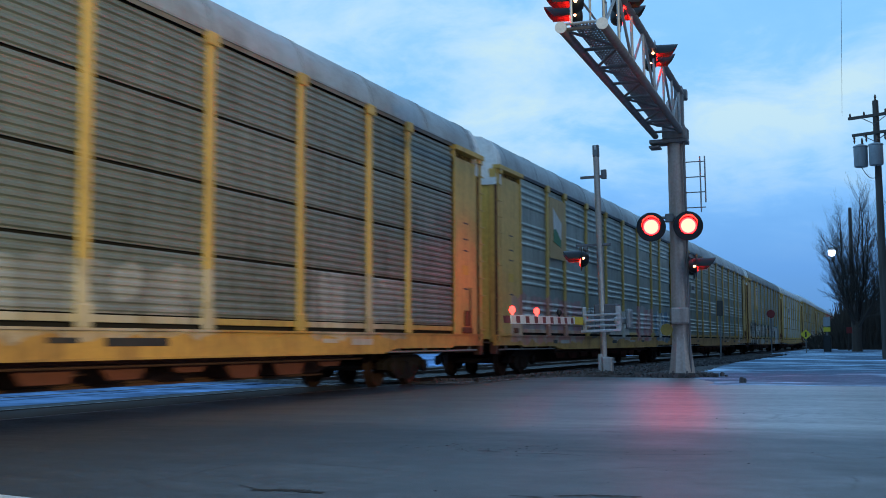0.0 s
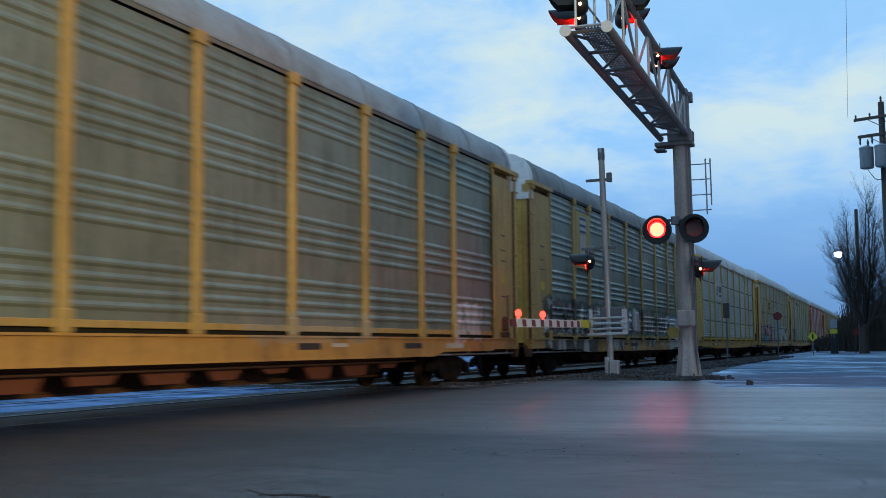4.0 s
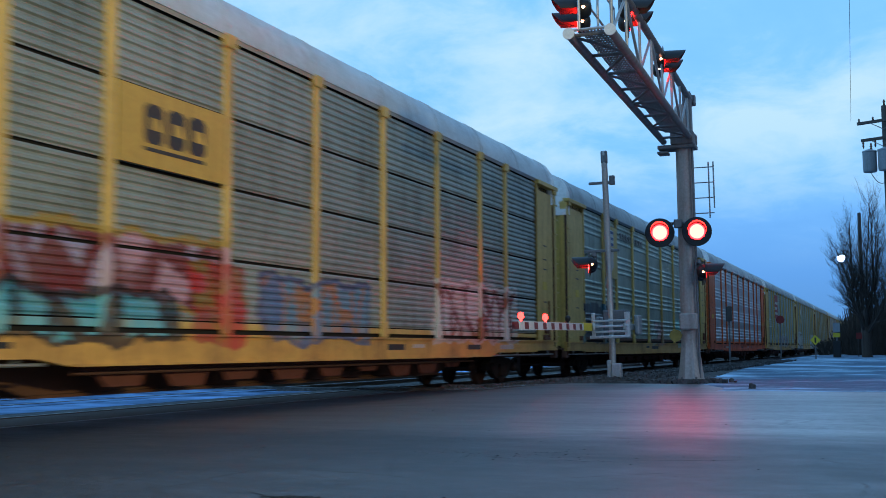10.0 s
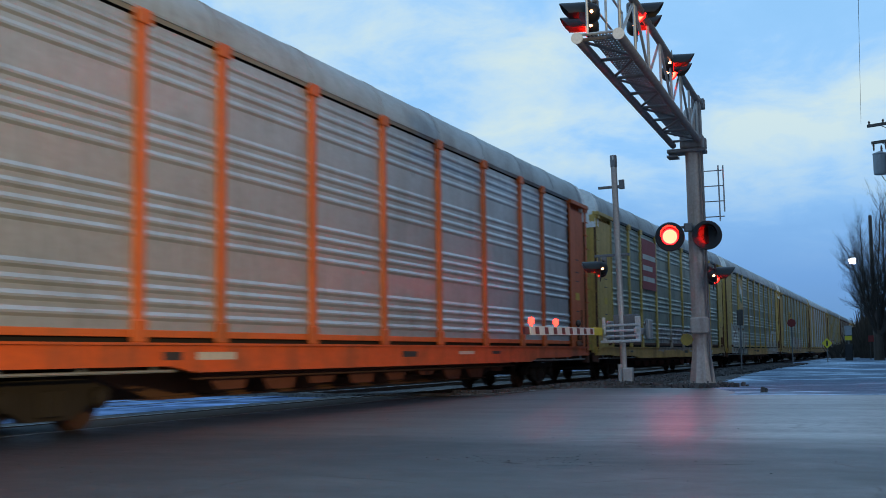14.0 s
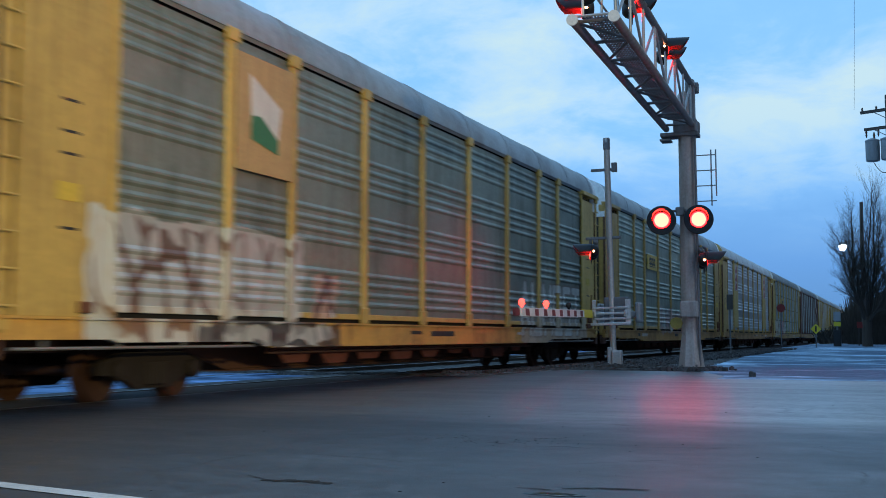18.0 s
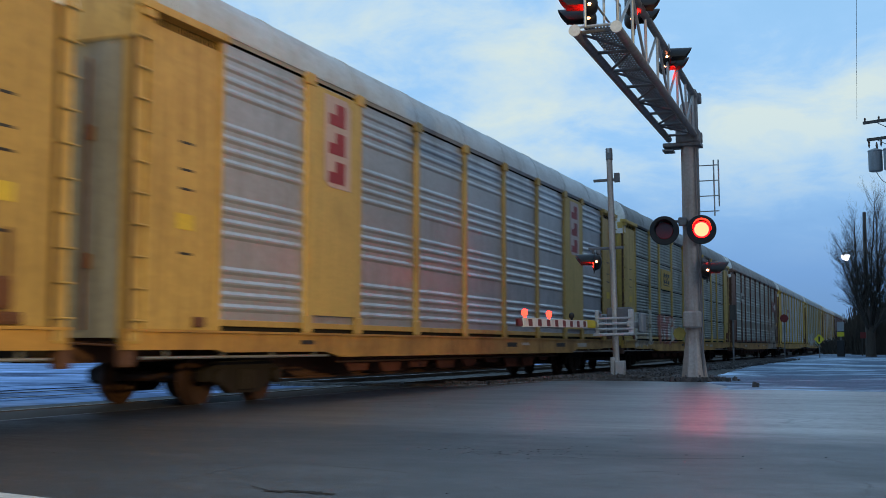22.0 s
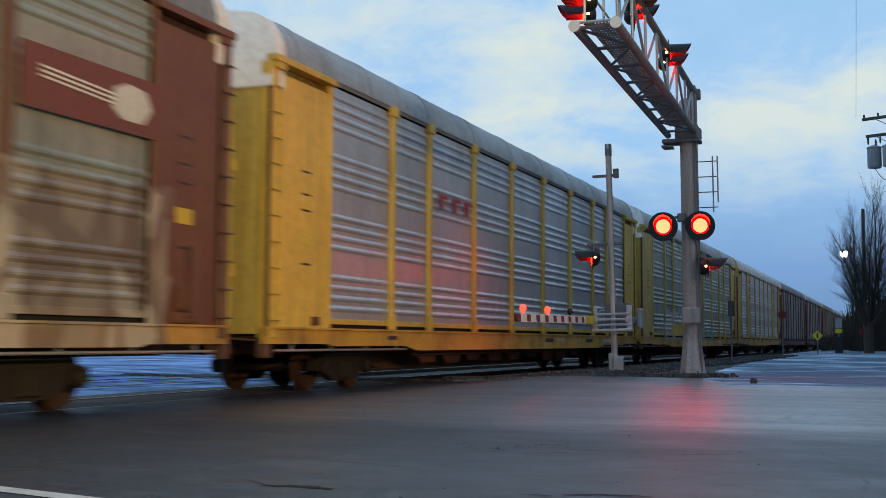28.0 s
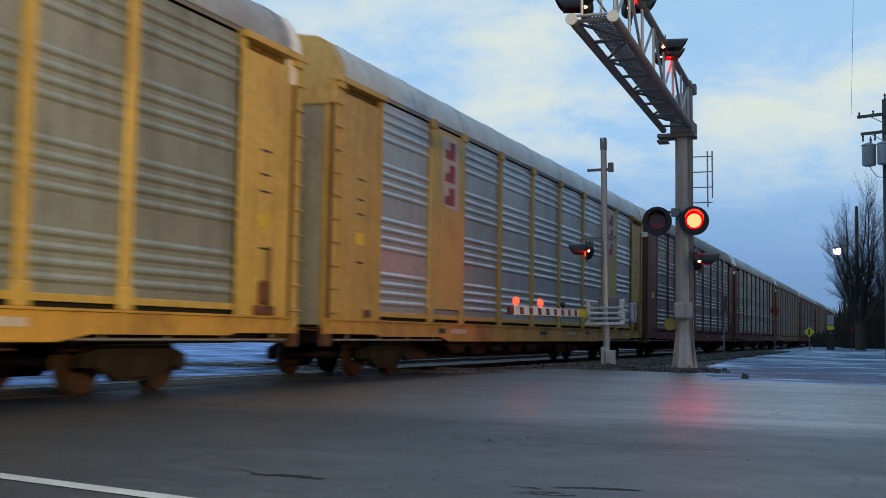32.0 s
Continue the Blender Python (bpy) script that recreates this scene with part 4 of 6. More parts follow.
def badge(car, kind, y0, y1, z0, z1):
    """A flat plate on the side with plain coloured shapes in place of an emblem."""
    x = 1.632
    def plate(name, ya, yb, za, zb, material, lift, parent):
        return part(name, Shape().box(x + lift - 0.02, x + lift, ya, yb, za, zb), material, parent)
    w, h = y1 - y0, z1 - z0
    def cut(name, shape, material, lift, parent):
        s = Shape()
        pts = [(x + lift, y0 + a * w, z0 + b * h) for a, b in shape]
        s.poly(pts)
        s.poly([(p[0] - 0.012, p[1], p[2]) for p in reversed(pts)])
        n = len(pts)
        s.f += [(i, (i + 1) % n, 2 * n - 1 - (i + 1) % n, 2 * n - 1 - i) for i in range(n)]
        return part(name, s, material, parent)
    if kind == "flag":
        p = plate("emblem_plate", y0, y1, z0, z1, FLAT["tan"], 0.0, car)
        cut("emblem", [(0.25, 0.42), (0.72, 0.28), (0.78, 0.62), (0.22, 0.84)], FLAT["white"], 0.006, p)
        cut("emblem", [(0.25, 0.28), (0.72, 0.20), (0.72, 0.33), (0.40, 0.50), (0.25, 0.48)], FLAT["green"], 0.010, p)
    elif kind == "shield":
        p = plate("emblem_plate", y0, y1, z0, z1, FLAT["amber"], 0.0, car)
        cut("emblem", [(0.3, 0.62), (0.72, 0.62), (0.72, 0.93), (0.3, 0.93)], FLAT["white"], 0.006, p)
        for b in (0.63, 0.74, 0.86):
            cut("stripe", [(0.3, b), (0.72, b), (0.72, b + 0.05), (0.3, b + 0.05)], FLAT["blue"], 0.010, p)
        cut("emblem", [(0.32, 0.22), (0.52, 0.12), (0.70, 0.22), (0.72, 0.6), (0.3, 0.6)], FLAT["pale"], 0.006, p)
    elif kind == "letters":
        p = plate("emblem_plate", y0, y1, z0, z1, FLAT["white"], 0.0, car)
        for a in (0.12, 0.30):
            cut("letter_bar", [(a, 0.2), (a + 0.08, 0.2), (a + 0.2, 0.8), (a + 0.1, 0.8)], FLAT["black"], 0.006, p)
        cut("letter_bar", [(0.6, 0.2), (0.9, 0.2), (0.9, 0.35), (0.6, 0.35)], FLAT["black"], 0.006, p)
        cut("letter_bar", [(0.6, 0.45), (0.9, 0.45), (0.9, 0.8), (0.6, 0.8)], FLAT["black"], 0.006, p)
    elif kind == "goldplate":
        p = plate("emblem_plate", y0, y1, z0, z1, FLAT["gold"], 0.0, car)
        for a in (0.22, 0.42, 0.62):
            cut("letter_bar", [(a, 0.36), (a + 0.03, 0.30), (a + 0.13, 0.30), (a + 0.16, 0.36), (a + 0.16, 0.76), (a + 0.12, 0.82), (a + 0.04, 0.82), (a, 0.76)], FLAT["black"], 0.006, p)
            cut("letter_bar", [(a + 0.05, 0.48), (a + 0.15, 0.48), (a + 0.12, 0.64), (a + 0.05, 0.64)], FLAT["gold"], 0.010, p)
        cut("letter_bar", [(0.22, 0.2), (0.77, 0.2), (0.77, 0.25), (0.22, 0.25)], FLAT["black"], 0.006, p)
    elif kind == "redtext":
        p = plate("emblem_plate", y0, y1, z0, z1, FLAT["crimson"], 0.0, car)
        for b, e in ((0.60, 0.95), (0.38, 0.72), (0.16, 0.86)):
            cut("text_bar", [(0.05, b), (e, b), (e, b + 0.10), (0.05, b + 0.10)], FLAT["white"], 0.006, p)
    elif kind == "stack":
        p = plate("emblem_plate", y0, y1, SILL + 0.3, TOP - 0.1, FLAT["amber"], -0.006, car)
        cut("emblem", [(0.26, 0.60), (0.36, 0.57), (0.78, 0.57), (0.78, 0.95), (0.70, 0.98), (0.26, 0.98)], FLAT["pinkwhite"], 0.006, p)
        for b in (0.59, 0.72, 0.85):
            cut("letter_bar", [(0.34, b), (0.66, b), (0.66, b + 0.10), (0.48, b + 0.10), (0.48, b + 0.05), (0.34, b + 0.05)], FLAT["crimson"], 0.010, p)
    elif kind == "brownplate":
        p = plate("emblem_plate", y0, y1, z0, z1, FLAT["brown"], 0.0, car)
        cut("emblem", [(0.62, 0.35), (0.70, 0.2), (0.86, 0.2), (0.93, 0.5), (0.88, 0.78), (0.74, 0.84), (0.63, 0.7)], FLAT["white"], 0.006, p)
        for b in (0.50, 0.58, 0.66):
            cut("stripe", [(0.12, b), (0.66, b - 0.10), (0.66, b - 0.06), (0.12, b + 0.04)], FLAT["white"], 0.010, p)
    elif kind == "red3":
        for a in (0.05, 0.38, 0.7):
            cut("letter_bar", [(a, 0.1), (a + 0.1, 0.1), (a + 0.1, 0.7), (a + 0.22, 0.7), (a + 0.22, 0.9), (a - 0.03, 0.9), (a - 0.03, 0.7), (a, 0.7)], FLAT["crimson"], 0.004, car)
    elif kind == "faded":
        for i in range(9):
            a = i / 9.0
            cut("letter_bar", [(a, 0.0), (a + 0.075, 0.0), (a + 0.075, 0.32), (a + 0.03, 0.4), (a + 0.075, 0.48), (a + 0.075, 1.0), (a, 1.0)], FLAT["faded"], -0.045, car)
    elif kind == "smalllabel":
        p = plate("emblem_plate", y0, y1, z0, z1, FLAT["white"], 0.0, car)
        cut("letter_bar", [(0.1, 0.3), (0.9, 0.3), (0.9, 0.7), (0.1, 0.7)], FLAT["black"], 0.006, p)


FLAT = {k: coat("decal_" + k, c, (0.1, 0.08, 0.06), 0.35, 0.5, 0, 20, 0.6) for k, c in {
    "tan": (0.50, 0.34, 0.13), "white": (0.66, 0.66, 0.62), "green": (0.05, 0.20, 0.08), "amber": (0.58, 0.41, 0.12), "blue": (0.06, 0.10, 0.26), "pale": (0.58, 0.52, 0.46),
    "black": (0.03, 0.03, 0.03), "gold": (0.60, 0.40, 0.06), "crimson": (0.32, 0.03, 0.04), "pinkwhite": (0.62, 0.48, 0.44), "brown": (0.16, 0.05, 0.035), "notice": (0.70, 0.50, 0.05), "faded": (0.13, 0.12, 0.11)}.items()}


def autorack(k, frame_key, side_key, end_key, seams, roof, label, badges=(), spray=(), tall=1.0, foot=None, sill_key=None):
    """A covered wagon for motor cars, number k from the head of what is seen; it stands with its leading coupling at y = 0."""
    car = thing("autorack_wagon", label, "railway wagon", pose(TRACK_X, LEAD + PITCH * k, 0), group="wagons of the train")
    car.scale = (1, 1, tall)
    paint = coat("frame_paint", FRAMES[frame_key], (0.20, 0.11, 0.035), 0.58, 0.48, 0.0, 9, 0.65, k * 1.7, spray)
    r, g, b = FRAMES[sill_key or frame_key]
    base = coat("sill_paint", (r, g * 0.84, b * 0.7), (0.15, 0.07, 0.035), 0.75, 0.45, 0.0, 11, 0.35, k * 3.1, spray)
    bright = side_key in ("silver", "steel")
    skin = coat("side_sheet", SIDES[side_key], (0.064, 0.068, 0.050), 0.3 if bright else 0.62, 0.34 if bright else 0.40, 0.5 if bright else 0.34, 12, 0.5, k * 2.3, spray)
    back = coat("end_paint", ENDS[end_key], (0.10, 0.07, 0.04), 0.4, 0.55, 0.0, 8, 0.7, k * 1.1)
    for side, name in ((1, "side_sill"), (-1, "side_sill")):
        sill = part(name, shared(("side_sill", side), lambda: sill_shape(side)), base, car)
        part("flange", shared(("flange", side), lambda: sill_flange(side)), base, sill)
    # the side that the road sees, bay by bay
    fine = ("fine",) if seams else ("coarse",)
    for b, (y0, y1) in enumerate(zip(BAY, BAY[1:])):
        rows = [SILL + 0.17, 2.20, 3.25, 4.30, TOP - 0.035] if seams else [SILL + 0.17, TOP - 0.055]
        for r, (z0, z1) in enumerate(zip(rows, rows[1:])):
            gap = 0.022 if seams else 0.0
            key = ("side_panel", b, r) + fine
            part("side_panel", shared(key, lambda: corrugated(y0 + 0.02, y1 - 0.02, z0 + gap, z1 - gap, 0.113, 0.028) if seams else ribbed(y0 + 0.02, y1 - 0.02, z0, z1)), skin, car)
    # near-black sheet: the shade inside the panel gaps is put into its colour
    part("inner_wall", shared(("inner_wall",), lambda: Shape().box(1.47, 1.50, 0.9, PITCH - 1.05, 1.0, TOP + 0.03)), SLOT_SHADE, car, "near-black sheet standing for the shade in the panel gaps")
    part("side_wall", shared(("side_wall",), lambda: corrugated(0.8, PITCH - 0.8, SILL, TOP, 0.262, 0.04, side=-1)), skin, car)
    for i, y in enumerate(POSTS):
        part("side_post", shared(("post", i), lambda: post_shape(y)), paint, car)
    part("foot_strip", shared(("foot_strip",), lambda: Shape().box(1.50, 1.572, MID - 11.67, MID + 11.67, SILL + 0.075, SILL + 0.17, 0.008)), paint if foot is None else foot, car)
    rnd = random.Random(k)
    for i in range(5):
        y = rnd.uniform(4.0, PITCH - 5.0)
        part("stencil_bar", shared(("stencil_bar", i, k % 3), lambda: Shape().box(1.598, 1.603, y, y + rnd.uniform(0.4, 1.1), 0.88 + 0.04 * (i % 2), 0.99)), FLAT["black"] if i % 3 else FLAT["pale"], car)
    r = part("roof", shared(("roof", "round"), roof_shape), ROOFS[roof], car)
    part("roof_seams", shared(("roof_seams",), roof_ribs), ROOFS[roof], r)
    for y0, y1, tag in ((0.83, MID - 11.67, "a"), (MID + 11.67, PITCH - 1.01, "b")):
        e = part("end_panel", shared(("end_panel", tag), lambda: end_panel(y0, y1)), paint, car)
        for side in (1, -1):
            part("ledge", shared(("ledge", tag, side), lambda: ledge(y0 - 0.32 if tag == "a" else y0 - 0.02, y1 + 0.02 if tag == "a" else y1 + 0.32, side)), paint, car)
        part("notice", shared(("notice", tag), lambda: Shape().box(1.595, 1.606, (y0 + y1) / 2 - 0.22, (y0 + y1) / 2 + 0.18, 2.5, 2.72)), FLAT["notice"], e, "yellow warning notice")
        part("latch", shared(("latch", tag), lambda: latch((y0 + y1) / 2) if tag == "b" else Shape().box(1.59, 1.66, y1 - 0.7, y1 - 0.45, 1.16, 1.30, 0.02)), LATCH, e, "rusty door latch")
        if tag == "b":
            y = (y0 + y1) / 2
            part("latch_rod", shared(("latch_rod",), lambda: Shape().tube((1.70, y + 0.03, 1.2), (1.70, y + 0.03, 2.2), 0.024, n=6)), LATCH, e)
            part("latch_foot", shared(("latch_foot",), lambda: Shape().box(1.59, 1.66, y - 0.30, y + 0.34, 1.13, 1.27, 0.04)), LATCH, e)
        for i, z in enumerate((2.15, 3.05, 3.32, 3.7)):
            part("stencil_bar", shared(("stencil_bar", tag, i), lambda: Shape().box(1.598, 1.603, (y0 + y1) / 2 - 0.16, (y0 + y1) / 2 + 0.16, z, z + 0.035)), FLAT["black"], e)
        part("end_panel", shared(("end_panel", tag, "far"), lambda: end_panel(y0, y1, -1)), paint, car)
    for y, tag in ((END + 0.13, "a"), (PITCH - TAILEND - 0.13, "b")):
        for side in (1, -1):
            # dark strip that paints the corner post's end face as shaded
            part("end_edge", shared(("end_edge", tag, side), lambda: Shape().box(min(side * 1.55, side * 1.622), max(side * 1.55, side * 1.622), y - 0.132, y - 0.122, 0.96, DOOR_TOP)), UNDER, car, "dark brown strip for the shaded end face of the corner post")
            corner = part("corner_post", shared(("corner_post", tag, side), lambda: corner_post(y, side)), paint, car)
            for i in range(10 if side > 0 else 0):
                part("rung", shared(("rung",), rung), paint, corner).location = (0, y, 1.22 + i * 0.415)
    hood = paint if end_key == "grey" else HOOD
    for y, tag in ((END + 0.06, "a"), (PITCH - TAILEND - 0.06, "b")):
        d = part("end_door", shared(("end_door", tag), lambda: end_wall(y)), back, car)
        if tag == "a":
            for x in (-0.9, -0.16, 0.16, 0.9):
                part("lock_rod", shared(("lock_rod",), lock_rod), LATCH if end_key != "olive" else back, d).location = (x, y, 0)
            part("end_hood", shared(("end_hood", tag), lambda: end_hood(END - 0.02, 0.92)), hood, d, "pale upper end panel" if hood is HOOD else "yellow upper end panel")
        else:
            part("end_hood", shared(("end_hood", tag), lambda: end_hood(PITCH - TAILEND + 0.02, PITCH - 1.12)), hood, d, "pale upper end panel" if hood is HOOD else "yellow upper end panel")
    part("underframe", shared(("underframe",), underframe), UNDER, car)
    part("brace_skirt", shared(("brace_skirt",), skirt), RUSTRED, car, "rust-red braces under the sill")
    part("brake_gear", shared(("brake_gear",), brake_gear), UNDER, car)
    for y0, y1, tag in ((0.9, 6.2, "a"), (PITCH - 6.2, PITCH - 0.9, "b")):
        part("train_line", shared(("train_line", tag), lambda: train_line(y0, y1)), GALV, car, "pale steel pipe")
        part("cut_lever", shared(("cut_lever", tag), lambda: Shape().tube((0.1, 0.42 if tag == "a" else PITCH - 0.6, 0.95), (1.45, 0.42 if tag == "a" else PITCH - 0.6, 0.9), 0.018, n=6).box(1.40, 1.58, y0 - 0.42 if tag == "a" else y1 + 0.14, y0 - 0.2 if tag == "a" else y1 + 0.36, 0.62, 0.90, 0.03)), UNDER, car, "rusty end step and lever")
    part("coupler", shared(("coupler", "a"), lambda: coupler(0.02, 1)), TRUCK, car)
    part("coupler", shared(("coupler", "b"), lambda: coupler(PITCH - 0.02, -1)), TRUCK, car)
    for y in (MID - 10.05, MID + 10.05):
        tr = part("truck", shared(("truck",), truck_frame), TRUCK, car)
        tr.location = (0, y, 0)
        for d in (-0.875, 0.875):
            w = part("wheelset", shared(("wheelset", "round"), wheelset), WHEEL, tr)
            w.location = (0, d, 0.42)
            WHEELS[d].append(w)
    for kind, y0, y1, z0, z1 in badges:
        badge(car, kind, y0, y1, z0, z1)
    return car


P = POSTS
LOGO = (P[0] + 0.1, P[1] - 0.1)     # the narrow bay behind the leading end
